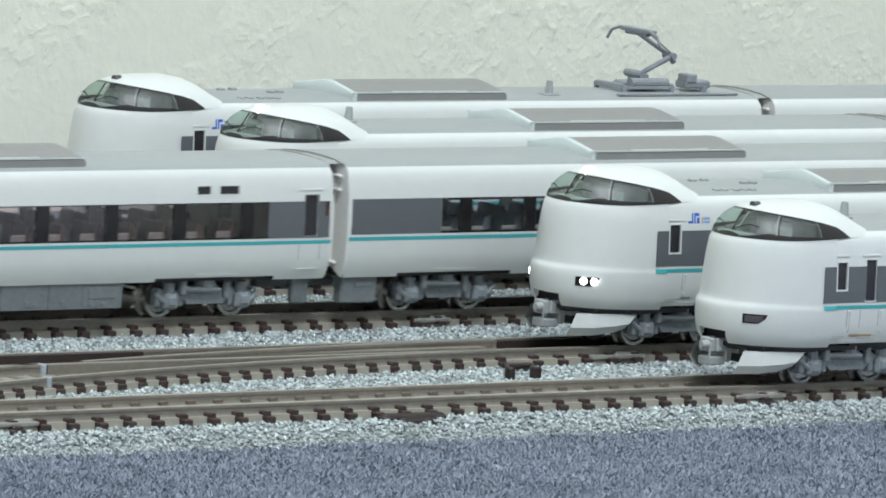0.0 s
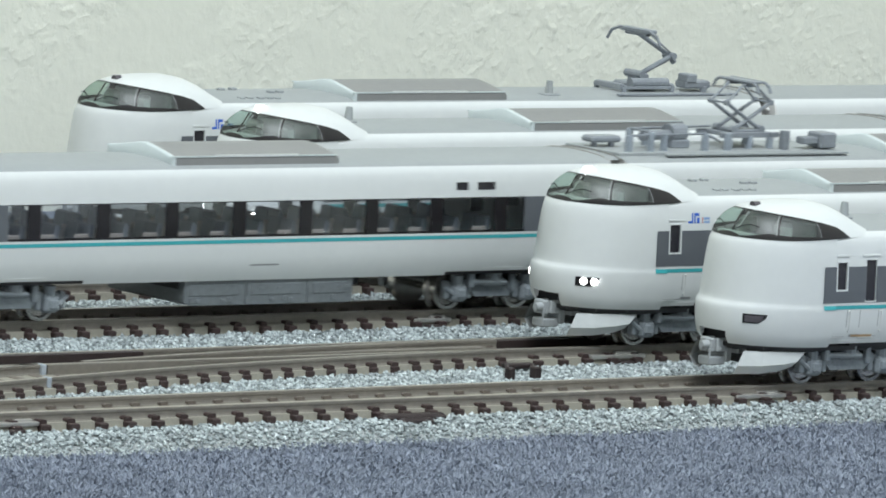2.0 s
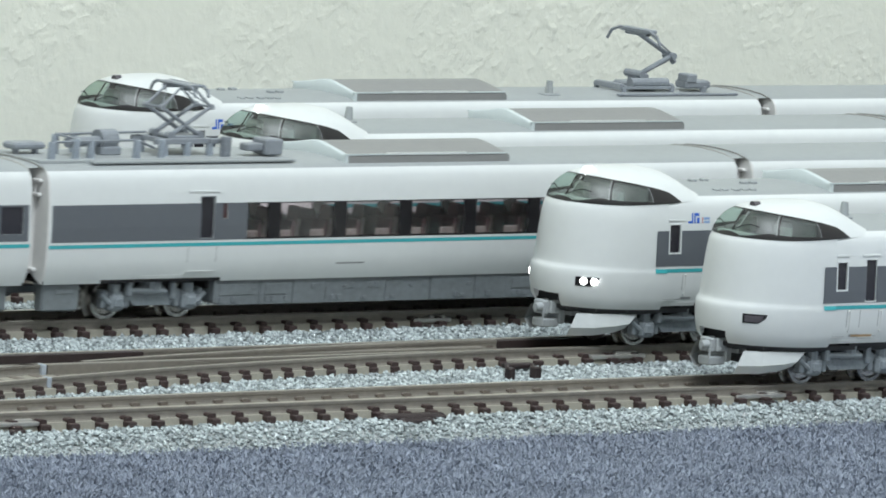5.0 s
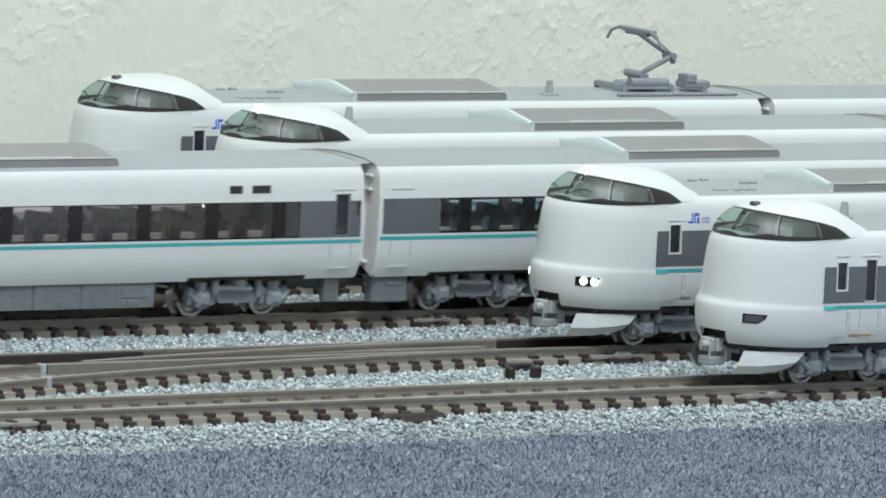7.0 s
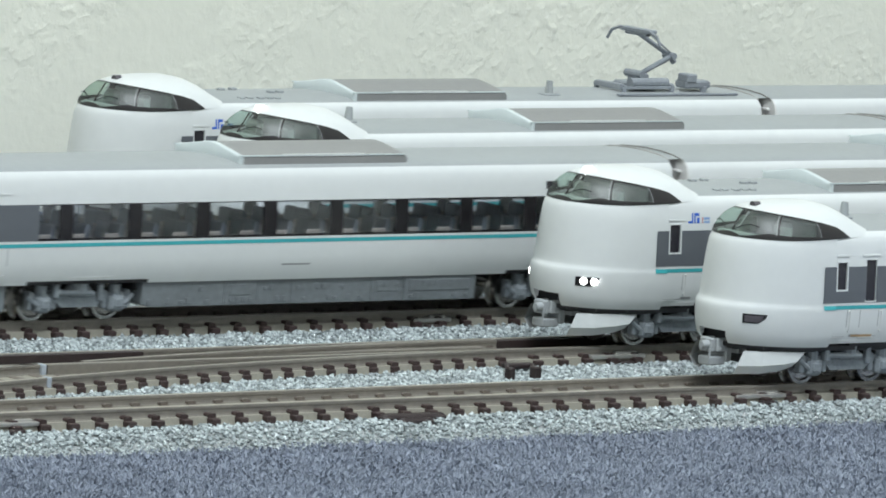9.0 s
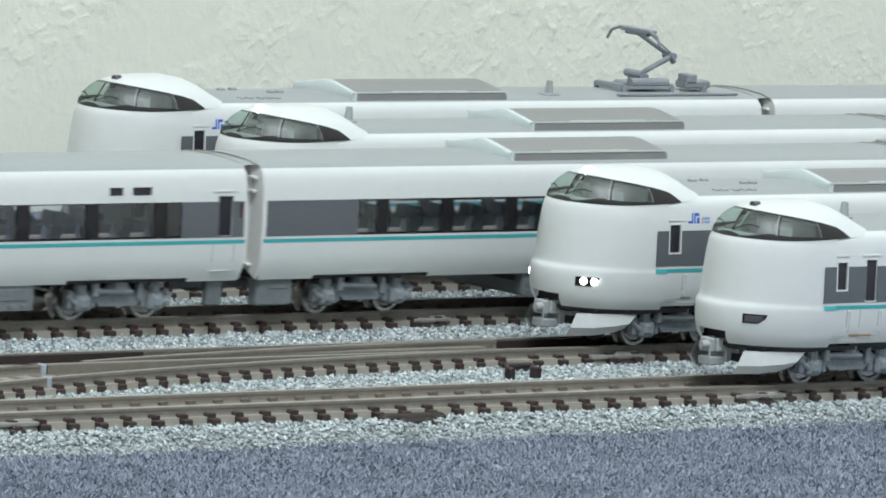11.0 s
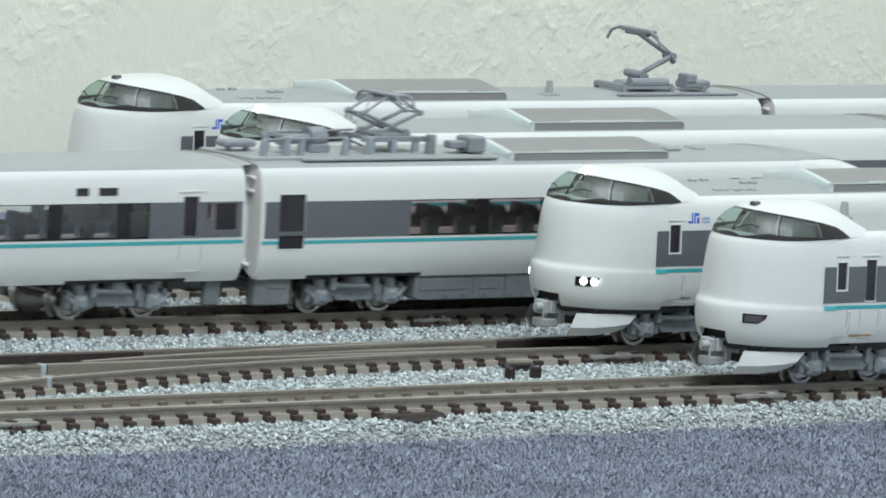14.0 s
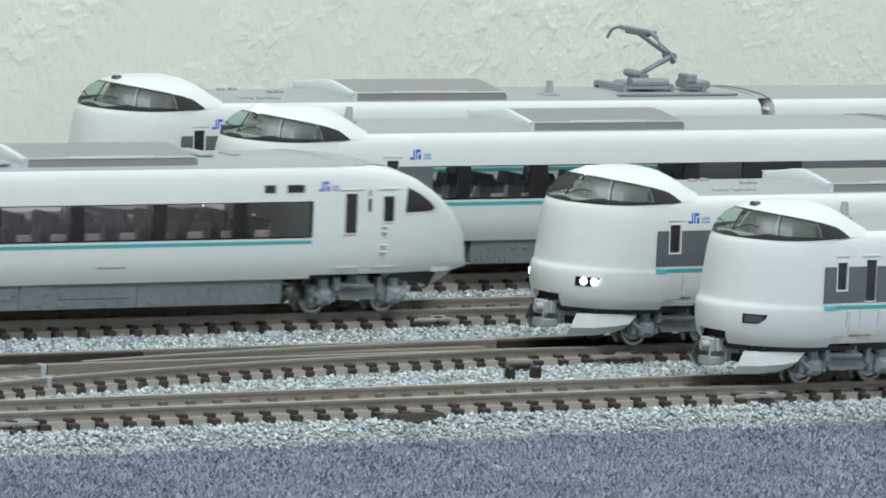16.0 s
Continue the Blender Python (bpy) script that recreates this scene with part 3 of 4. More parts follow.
CAR = 138.0
REPEAT = 141.6
KINDS = {
    "plain": dict(win0=18.5, pil=22.25, gap=2.4, n=8, end=119.6, dual=((105.6, 108.1), (109.9, 113.6)), doors=((126.3, 129.1, 12.55, 18.15),), small=((130.8, 131.7),),
                  boxwin=((132.4, 136.6),), brows=((125.4, 130.2),), hood=(50.3, 84.0), box=(54.0, 89.0), seats="blue", bar=65.4, gutter=None),
    "saloon": dict(win0=11.9, pil=15.85, gap=2.45, n=9, end=125.5, dual=((111.6, 114.2), (116.0, 119.7)), doors=((132.7, 135.3, 12.55, 18.15),), small=((136.7, 137.6),),
                   boxwin=(), brows=((131.6, 136.2), (2.0, 6.6)), hood=(51.0, 85.2), box=(33.4, 99.4), seats="blue", bar=59.2, gutter=None),
    "motor": dict(win0=37.8, pil=41.9, gap=2.4, n=7, end=125.5, dual=((111.6, 114.2), (116.0, 119.7)), doors=((28.8, 31.4, 12.55, 18.15), (132.7, 135.3, 12.55, 18.15)),
                  small=((33.0, 33.9), (136.7, 137.6)), boxwin=(), brows=((26.4, 32.4), (131.6, 136.2)), hood=(57.8, 92.2), box=(33.4, 99.4), seats="red", bar=56.0, gutter=None),
}


def middle_car(name, kind, label, wheels, pantograph=None):
    k = KINDS[kind]
    car = thing("passenger_car", 0, TRACK_M, 0, label, "model train", "cars of the moving train")
    pil = [k["pil"] + 13.06 * i for i in range(k["n"])]
    edges = [k["win0"]] + [e for p in pil for e in (p, p + k["gap"])] + [k["end"]]
    wins = list(zip(edges[::2], edges[1::2]))
    red = k["seats"] == "red"
    body = band_things(car, 0.4, CAR - 0.4, wins, k["doors"], k["small"], k["boxwin"], glass_mat=GLASSR if red else GLASS, body_x=(0, CAR), dual=k["dual"],
                       seats=SEATR if red else SEATB, surround=(k["win0"], k["end"]), drop=0.36 if red else 0.05)
    for a, b in k["brows"]:
        brow(body, a, b)
        step(body, a + 0.2, b - 0.4)
        door_seam(body, a + 0.2, b - 0.3)
    finish_car(car, body, k["hood"], k["box"], wheels, k["bar"], hash_seed=len(name) + int(k["box"][0]))
    if pantograph is not None:
        roof_line(car, 0.5, 31.2, 48.6)
        pantograph_cross(car, 31.2, 0, pantograph)
    return car


def finish_car(car, body, hood_x, box_x, wheels, bar, hash_seed, x0=0.0, x1=CAR, ends=(True, True), bogies=(22.5, 116.5)):
    part("roof", roof_shape(x0 - 0.2, x1 + 0.2, wide=car["group"] == "cars of the moving train"), ROOF, car, "matt grey roof", smooth=True)
    for x, o, on in ((x0, -1, ends[0]), (x1, 1, ends[1])):
        if on:
            part("end_wall", end_wall(x, o), ENDGREY, car, "light grey car end", smooth=True)
            part("gangway", gangway(x, o), ENDGREY, car, "grey gangway bellows with steps")
            s = Shape()
            ys = [-7.9, -5.6, -3, 0, 3, 5.6, 7.9]
            zr = [22.25, 22.92, 23.15, 23.25, 23.15, 22.92, 22.25]
            s.grid([[(x + o * 0.25, y, z) for y, z in zip(ys, zr)], [(x + o * 0.45, y, z + 0.1) for y, z in zip(ys, zr)]])
            s.grid([[(x + o * 0.45, y, z + 0.1) for y, z in zip(ys, zr)], [(x + o * 0.45, y, z - 0.1) for y, z in zip(ys, zr)]])
            part("roof_rim", s, RIMG, car, "brown-grey roof end rim")
            coupler(car, x, o)
            if o < 0:
                s = Shape()
                ys = [-6.9, -5.6, -3, 0, 3, 5.6, 6.9]
                zr = [22.45, 22.78, 23.0, 23.1, 23.0, 22.78, 22.45]
                s.grid([[(x - a, y, z - b) for y, z in zip(ys, zr)] for a, b in ((0.2, 0.0), (1.6, 0.05), (2.9, 0.05), (2.9, 0.8))])
                part("gangway_hood", s, ROOF, car, "grey hood over the gangway")
    if hood_x:
        hood(car, *hood_x)
    lower_sides(car, x0 + 0.2, x1 - 0.2, [(b - 11.5, b + 11.5) for b in bogies])
    for b in bogies:
        bogie(car, b, wheels)
    if box_x:
        underfloor(car, *box_x, hash_seed)
    if bar:
        part("caption_bar", panel(bar, bar + 5.6, 7.95, 8.2, 0.02, sides=(-1,)), LABEL, body)


WHEELS = {}


# ---- the moving train's last car, with a sloped driving end ----
def nose_map(x):
    """Width factor and roof height along the sloped driving end."""
    k = interp(((104, 1.0), (116, 0.995), (122, 0.975), (128, 0.92), (133, 0.83), (137, 0.71), (140, 0.57), (142, 0.40)), x)
    t = interp(((104, 23.17), (113, 23.1), (119, 22.65), (124, 21.75), (128, 20.5), (132, 18.6), (135.5, 16.3), (138.5, 13.6), (140.8, 10.8), (142, 8.0)), x)
    return k, t


def on_nose(x, z, off=0.05):
    k, t = nose_map(x)
    zz = 6.3 + (z - 6.3) * 16.87 / (t - 6.3)
    return (x, -(half(min(zz, 22.35)) * k + off), z)


def tail_car(wheels):
    car = thing("driving_car", 0, TRACK_M, 0, "white rear driving car with sloped nose and teal stripe", "model train", "cars of the moving train")
    pil = [42.85, 58.6, 74.3, 90.0]
    edges = [29.4] + [e for p in pil for e in (p, p + 2.5)] + [105.0]
    wins = list(zip(edges[::2], edges[1::2]))
    body = band_things(car, 0.4, 105.3, wins, ((3.3, 8.4, 10.3, 18.3),), (), (), glass_mat=GLASSR, body_x=(0, 111), dual=((95.6, 97.9), (100.1, 103.6)), seats=SEATR,
                       surround=(29.4, 105.3), stripe=(0, 105.3), drop=0.38)
    part("door_bar", panel(3.3, 8.4, 12.3, 12.9, 0.02), BAND, body)
    s = Shape()
    zs = [6.3, 7.5, 9.2, 11.9, 14, 17.6, 19.4, 20.6, 21.5, 22.1, 22.35]
    prof = [(-half(z), z) for z in zs] + [(-7.0, 22.62), (-5.6, 22.85), (-3.8, 23.03), (-1.9, 23.13), (0, 23.17)]
    prof += [(-y, z) for y, z in prof[-2::-1]]
    rows = []
    for x in [111 + 31.0 * (k / 26) ** 0.85 for k in range(27)]:
        k, t = nose_map(x)
        rows.append([(x, y * k, 6.3 + (z - 6.3) * (t - 6.3) / 16.87) for y, z in prof])
    s.grid(rows)
    s.poly(rows[-1])
    nose = part("nose", s, WHITE, car, "pearl white sloped nose", smooth=True)
    s = Shape()
    crown = ((0, 23.17), (1.9, 23.13), (3.8, 23.03), (5.6, 22.85), (7.0, 22.62), (7.7, 22.35), (8.2, 22.1))
    rows = []
    for i in range(15):
        x = 110.9 + 15.5 * i / 14
        k, t = nose_map(x)
        w = interp(((110.9, 8.15), (116, 7.6), (121, 6.2), (125, 3.6), (126.4, 1.2)), x)
        rows.append([(x, w * j / 6 * k, 6.42 + (interp(crown, abs(w * j / 6)) - 6.3) * (t - 6.3) / 16.87) for j in range(-6, 7)])
    s.grid(rows)
    part("nose_roof", s, ROOF, nose, "matt grey roof running on to the nose", smooth=True)
    for name, pts, mat in (("cab_side_window", ((124.0, 15.3), (130.6, 15.4), (130.9, 15.8), (129.6, 16.8), (127.4, 18.0), (124.6, 19.0)), DOORB),
                           ("door_window", ((119.4, 14.1), (121.6, 14.1), (121.6, 17.8), (119.4, 17.8)), DOORB),
                           ("door_window", ((111.7, 12.5), (114.0, 12.5), (114.0, 18.3), (111.7, 18.3)), DOORB),
                           ("side_lamp", ((116.2, 15.6), (116.9, 15.6), (116.9, 17.5), (116.2, 17.5)), DOORRED),
                           ("number_plate", ((116.2, 17.9), (116.9, 17.9), (116.9, 18.7), (116.2, 18.7)), SIGNG)):
        for d in (-1, 1):
            s = Shape()
            lo, hi = min(p[0] for p in pts), max(p[0] for p in pts)
            rows = []
            for i in range(11):
                x = lo + 0.02 + (hi - lo - 0.04) * i / 10
                zz = []
                for (xa, za), (xb, zb) in zip(pts, pts[1:] + pts[:1]):
                    if min(xa, xb) <= x <= max(xa, xb) and abs(xa - xb) > 1e-6:
                        zz.append(za + (zb - za) * (x - xa) / (xb - xa))
                rows.append([(x, -d * on_nose(x, min(zz) + (max(zz) - min(zz)) * j / 6)[1], min(zz) + (max(zz) - min(zz)) * j / 6) for j in range(7)])
            s.grid(rows)
            c = (sum(p[0] for p in pts) / len(pts), sum(p[1] for p in pts) / len(pts))
            part(name, s, mat, nose)
            if "window" in name:
                s = Shape()
                out = [(c[0] + (p[0] - c[0]) * 1.0 + (0.2 if p[0] > c[0] else -0.2), c[1] + (p[1] - c[1]) + (0.2 if p[1] > c[1] else -0.2)) for p in pts]
                a = [on_nose(*p, 0.13) for p in pts]
                b = [on_nose(*p, 0.13) for p in out]
                c2 = [on_nose(*p, -0.05) for p in out]
                rows = [[(x, -d * y, z) for x, y, z in r] for r in (a, b, c2)]
                s.grid(rows, close=True)
                part("window_rim", s, WHITE, nose)
    for a, b in ((110.6, 115.2), (118.2, 122.6)):
        s = Shape()
        for z, t in ((18.85, 0.2), (7.2, 0.2)):
            p = [on_nose(a, z, 0.18), on_nose(b, z, 0.18), on_nose(b, z + t, 0.18), on_nose(a, z + t, 0.18)]
            q = [on_nose(a, z, -0.02), on_nose(b, z, -0.02), on_nose(b, z + t, -0.02), on_nose(a, z + t, -0.02)]
            s.poly(p)
            s.grid([p, q], close=True)
        part("gutter_and_step", s, STEPB, nose)
    s = Shape()
    for z in (9.6, 10.6, 12.6, 13.4):
        p, q = on_nose(119.2, z, 0.2), on_nose(120.2, z, 0.2)
        s.tube(p, q, 0.14, 6)
    part("hand_rail", s, STEPB, nose)
    logo(body, 106.2, 18.9, 0.95)
    finish_car(car, body, (50.5, 84.6), (32.3, 102.2), wheels, 64.0, 5, 0.0, 111.0, (True, False), (21.5, 117.6))
    roof_line(car, 0.5, 31.2, 48.6)
    pantograph_cross(car, 31.2, 0, 1.5)
    s = Shape()
    s.box(88, 91, -3, 3, 23.0, 23.7, 0.3)
    s.box(95, 97, -2, 1, 23.0, 23.5, 0.2)
    part("roof_box", s, ROOF, car)
    s = Shape()
    rows = []
    for dx, k, z in ((0, 1.0, 6.2), (-1.0, 0.95, 5.2), (-2.6, 0.84, 4.0), (-4.2, 0.72, 3.2)):
        rows.append([(q + dx if q > 135 else q, y * k, z) for q, y in ((133.5, -6.7), (137, -5.8), (140.2, -3.4), (141.4, 0), (140.2, 3.4), (137, 5.8), (133.5, 6.7))])
    s.grid(rows)
    part("front_skirt", s, PLOW, car, "white rounded front skirt", smooth=True)
    s = Shape()
    s.grid([[(x, y * 1.02, z) for x, y in ((131, -8.0), (135, -7.1), (138.5, -5.6), (141.4, -3.3), (142.4, 0), (141.4, 3.3), (138.5, 5.6), (135, 7.1), (131, 8.0))] for z in (6.2, 6.6, 7.2)])
    part("bumper_rim", s, WHITE, car)
    return car


# ---- standing trains: cars with a panoramic cab ----
XS, NN = 8.0, 2.1


def nose_front(z):
    return interp(((5.8, -6.2), (6.6, -6.9), (8.5, -7.4), (10.6, -7.47), (11.4, -7.33), (11.98, -6.86), (13, -6.75), (16, -6.5), (19, -6.2), (20.4, -5.9), (21.0, -5.5)), z)


def nose_width(z):
    return interp(((5.8, 8.9), (7, 9.5), (9.5, 9.85), (11.4, 9.85), (11.9, 9.73), (14, 9.66), (17.6, 9.42), (19.4, 9.24), (21.0, 8.95)), z)


def nose_x(z, y):
    w = nose_width(z)
    return XS - (XS - nose_front(z)) * max(0.0, 1 - min(1.0, abs(y) / w) ** NN) ** (1 / NN)


def dome_half(x):
    if x < XS:
        return 8.95 * max(0.0, 1 - ((XS - x) / (XS + 5.5)) ** NN) ** (1 / NN)
    return interp(((XS, 8.95), (11, 8.78), (14, 8.5), (18, 8.0), (21, 7.5)), x)


def dome_rise(x):
    top = interp(((-5.5, 21.0), (-4.7, 22.3), (-3.7, 23.6), (-2.5, 24.55), (-1.2, 25.1), (0, 25.4), (2, 25.75), (5.3, 26.0), (9, 26.0), (11.2, 25.72), (12.8, 25.1), (14.2, 24.2), (15.4, 23.4), (16.6, 22.85), (18, 22.45), (21, 22.3)), x)
    return top - dome_base(x)


def dome_base(x):
    return interp(((-5.5, 21.0), (0, 21.05), (10.8, 21.6), (15, 21.85), (21, 22.0)), x)


def dome_z(x, t):
    return dome_base(x) + dome_rise(x) * max(0.0, 1 - abs(t) ** 2.3) ** 0.62


def dome_point(x, t, off=0.0):
    w = dome_half(x)
    return (x - off * (0.6 if x < -0.8 else 0.0), t * (w + off), dome_z(x, t) + off * 0.6)


def mask_edge(x):
    """The share of the half width at which the black mask ends, 0 on the windscreen."""
    if x <= -1.8:
        return 0.0
    top = interp(((-1.8, 24.84), (3, 24.15), (6.5, 23.55), (8.6, 23.0), (10.8, 21.6)), x)
    lo, hi = 0.0, 1.0
    for _ in range(30):
        m = (lo + hi) / 2
        if dome_z(x, m) > top:
            lo = m
        else:
            hi = m
    return lo


def cab_top(car):
    s = Shape()
    xs = [-1.8 + 22.8 * (k / 38) for k in range(39)]
    rows = []
    for x in xs:
        e = mask_edge(x) if x < 10.8 else 1.0
        if x < -1.75:
            e = 0.02
        rows.append([dome_point(x, e * (k / 8 - 1)) for k in range(17)])
    s.grid(rows)
    roof = part("cab_roof", s, WHITE, car, "pearl white domed cab roof", smooth=True)

    def patch(x0, x1, s0, s1, off, n=14, m=6, skew=0.0):
        q = Shape()
        for d in (-1, 1):
            rows = []
            for i in range(n + 1):
                row = []
                for j in range(m + 1):
                    x = x0 + (x1 - x0) * i / n + skew * j / m
                    row.append(dome_point(x, d * (1 - (1 - mask_edge(x)) * (s0 + (s1 - s0) * j / m)), off))
                rows.append(row)
            q.grid(rows)
        return q
    black = Shape()
    for x0, x1, s0, s1 in ((-5.48, 10.8, 0.0, 0.05), (-1.9, 5.0, 0.86, 1.0), (5.0, 10.8, 0.035, 1.0), (-5.48, -5.1, 0.035, 1.0)):
        p = patch(x0, x1, s0, s1, 0.03, 16)
        n = len(black.v)
        black.v += p.v
        black.f += [tuple(k + n for k in f) for f in p.f]
        black.m += p.m
    part("window_mask", black, MASK, roof, "black mask round the cab windows", smooth=True)
    part("windscreen", patch(-5.15, -1.78, 0.03, 1.0, 0.0), CABGLASS, roof, "curved green-tinted windscreen", smooth=True).visible_shadow = False
    part("cab_side_glass", patch(-1.75, 5.1, 0.03, 0.92, 0.0), CABGLASS, roof, "green-tinted cab side window", smooth=True).visible_shadow = False
    part("window_post", patch(-1.72, -1.65, 0.03, 0.9, 0.04, 2, 6, 1.9), INNER, roof)
    part("window_post", patch(5.0, 5.1, 0.03, 0.95, 0.045, 2, 6), LABEL, roof)
    part("window_seal", patch(-1.55, -1.35, 0.03, 0.9, 0.03, 2, 6, 1.9), MASK, roof)
    s = Shape()
    s.tube(dome_point(-4.95, -0.22, 0.08), dome_point(-2.45, -0.02, 0.08), 0.13, 6)
    part("windscreen_post", s, MASK, roof, "dark windscreen post")
    s = Shape()
    s.tube(dome_point(-4.8, -0.44, 0.06), dome_point(-2.5, -0.2, 0.06), 0.09, 6)
    part("windscreen_post", s, CABIN, roof)
    s = Shape()
    for d in (-1, 1):
        q = [dome_point(-4.9 + 0.55 * k, d * (0.3 + 0.17 * k), 0.15) for k in range(4)]
        for a, b in zip(q, q[1:]):
            s.tube(a, b, 0.065, 5)
    part("wiper", s, DARK, roof)
    s = Shape()
    s.box(-2.2, 7.0, -6.4, 6.4, 18.6, 20.9, 0.4)
    s.box(-3.6, -2.0, -4.2, 4.2, 20.2, 21.5, 0.3)
    s.box(5.4, 6.4, -6.8, 6.8, 20.5, 23.4, 0.2)
    for d in (-1, 1):
        s.box(1.6, 3.0, d * 3.6 - 1.7, d * 3.6 + 1.7, 20.5, 23.2, 0.6)
        s.box(-0.6, 1.7, d * 3.6 - 1.7, d * 3.6 + 1.7, 20.5, 21.5, 0.4)
    part("cab_interior", s, CABIN, car, "grey cab interior")
    return roof


def head_car(name, lamp_x, y, label, lit, wheels, kind, end=132.0):
    car = thing(name, lamp_x, y, 0, label, "model train", "standing driving cars")
    lay = {
        "motor": dict(doors=((8.35, 10.5, 14.3, 18.35),), wins=((24, 34), (36.5, 46.5)), band0=5.75, hood=(42.7, 76.8), mark=12.0, seam=((7.0, 11.4),)),
        "trailer": dict(doors=((8.2, 10.15, 14.2, 18.1), (14.1, 16.2, 12.5, 18.4)), wins=(), band0=5.6, hood=(49.5, 83.7), mark=26.5, seam=((7.2, 10.6), (13.2, 17.0))),
    }[kind]
    if kind == "trailer":
        lay["wins"] = [(27.8, 33.0), (35.7, 48.6), (52.1, 65.2), (68.6, 81.7), (85.0, 94.6)]
        if lit:
            lay["doors"] = (lay["doors"][0], (18.2, 20.6, 12.5, 18.4))
            lay["seam"], lay["mark"] = ((7.2, 10.6), (17.4, 21.4)), 22.9
    body = band_things(car, lay["band0"], end - 0.4, lay["wins"], lay["doors"], (), (), body_x=(XS, end), stripe=(5.75, end), glass_mat=CLEAR, rim=True,
                       surround=(lay["wins"][0][0], 107.7 if kind == "trailer" else lay["wins"][-1][1]))
    # nose: the rings continue the body's sides round the front
    s = Shape()
    zs = [5.8, 6.2, 6.8, 7.6, 8.6, 9.6, 10.4, 10.9, 11.3, 11.6, 11.9, 12.2, 12.7, 13.5, 15, 16.5, 18, 19.2, 20, 20.5, 20.8, 21.0]
    rows = []
    for z in zs:
        w, xf = nose_width(z), nose_front(z)
        r = []
        for k in range(49):
            a = math.pi * (k / 48 - 0.5)
            sx, sy = abs(math.cos(a)) ** (2 / NN), abs(math.sin(a)) ** (2 / NN)
            r.append((XS - (XS - xf) * sx, math.copysign(w * sy, a), z))
        rows.append([(XS + 0.02, -w, z)] + r + [(XS + 0.02, w, z)])
    rows.append([(x, y * 0.998, dome_base(x) + 0.02) for x, y, z in rows[-1]])
    s.grid(rows, skip=lambda i, j: i < len(zs) - 1 and zs[i] < 6.9 and max(abs(rows[i][j][1]), abs(rows[i][j + 1][1])) < 2.7)
    nose = part("nose", s, WHITE, car, "pearl white rounded cab front", smooth=True)
    s = Shape()
    ring = [(XS + 6 if abs(y) > 7.5 and x > 6 else x, y) for x, y, z in rows[0]]
    s.grid([[(XS + (x - XS) * k, y * k, z) for x, y in ring] for k, z in ((0.985, 5.95), (0.975, 5.3), (0.6, 5.3))])
    part("lower_valance", s, DARK, car, "black lower edge under the cab front")
    # band, window and stripe where they run on to the nose
    for d in (-1, 1):
        for nm, z0, z1, x0, off, mat in (("side_band", 12.3, 17.5, lay["band0"], 0.05, BAND), ("stripe", 11.32, 11.92, 5.75, 0.08, TEAL)):
            s = Shape()
            s.grid([[(x, d * (nose_width(z) * max(0.0, 1 - max(0.0, (XS - x) / (XS - nose_front(z))) ** NN) ** (1 / NN) + off), z) for z in
                     (z0, (z0 + z1) / 2, z1 - cut)] for x, cut in ((x0, 0.5 if nm == "side_band" else 0.0), (x0 + 0.15, 0.2 if nm == "side_band" else 0.0),
                                                                   (x0 + 0.45, 0.0), (x0 + 1.2, 0.0), (XS + 0.02, 0.0))])
            part(nm, s, mat, nose)
        # headlights
        def lamp(y0, y1, z0, z1, off, mat, nm, lab, cut=0.0):
            s = Shape()
            n = 8
            rows = []
            for z, c in ((z0, cut), ((z0 + z1) / 2, cut * 0.25), (z1, 0.0)):
                rows.append([(nose_x(z, yy) - off * 0.55, d * yy, z) for yy in ((y0 + (y1 - c - y0) * k / n) for k in range(n + 1))])
            s.grid([[(x - off * 0.3, yy + d * off * 0.7, z) for x, yy, z in r] for r in rows])
            part(nm, s, mat, nose, lab)
        lamp(4.85, 7.2, 9.1, 10.45, 0.06, BLACK, "lamp_housing", "black headlight housing", 0.8)
        if lit:
            for yy in (5.72, 6.72):
                s = Shape()
                px = nose_x(9.82, yy)
                s.tube((px + 0.2, d * (yy - 0.1), 9.82), (px - (0.2 if d < 0 else 0.02), d * (yy + (0.16 if d < 0 else 0.03)), 9.82), 0.56, 14, r2=0.5)
                part("headlight", s, LAMP_ON, nose, "lit white headlight")
        else:
            lamp(5.1, 6.9, 9.3, 10.25, 0.12, LAMP_OFF, "headlight", "unlit grey headlight", 0.4)
    roof = cab_top(car)
    s = Shape()
    s.tube((-0.75, 0, dome_z(-0.3, 0) - 0.1), (0.5, 0, dome_z(0.3, 0) - 0.05), 0.62, 12, r2=0.45)
    part("roof_lamp", s, LAMP_ON if lit else LAMP_OFF, roof, "lit roof headlight" if lit else "unlit roof headlight")
    # ploughs, coupler, underside
    for d in (-1, 1):
        s = Shape()
        top = [(-4.9, 4.9 * d, 4.95), (-2.0, 6.3 * d, 5.0), (1.5, 7.6 * d, 5.05), (4.4, 8.1 * d, 5.05)]
        bot = [(-5.9, 4.5 * d, 1.55), (-2.6, 6.4 * d, 1.75), (0.6, 7.5 * d, 2.3), (2.4, 7.9 * d, 2.9)]
        bend = [tuple(a + (b - a) * 0.62 for a, b in zip(p, q)) for p, q in zip(top, bot)]
        bend = [(x - 0.35, yy + 0.25 * d, z) for x, yy, z in bend]
        bot = [(x + 0.25, yy - 0.55 * d, z) for x, yy, z in bot]
        s.grid([top, bend, bot])
        s.grid([bot, [(x + 0.5, yy - 0.45 * d, z + 0.02) for x, yy, z in bot]])
        s.grid([[(x + 0.5, yy - 0.45 * d, z) for x, yy, z in bot], [(x + 0.5, yy - 0.45 * d, z) for x, yy, z in top]])
        part("snowplough", s, PLOW, car, "white angled snowplough plate")
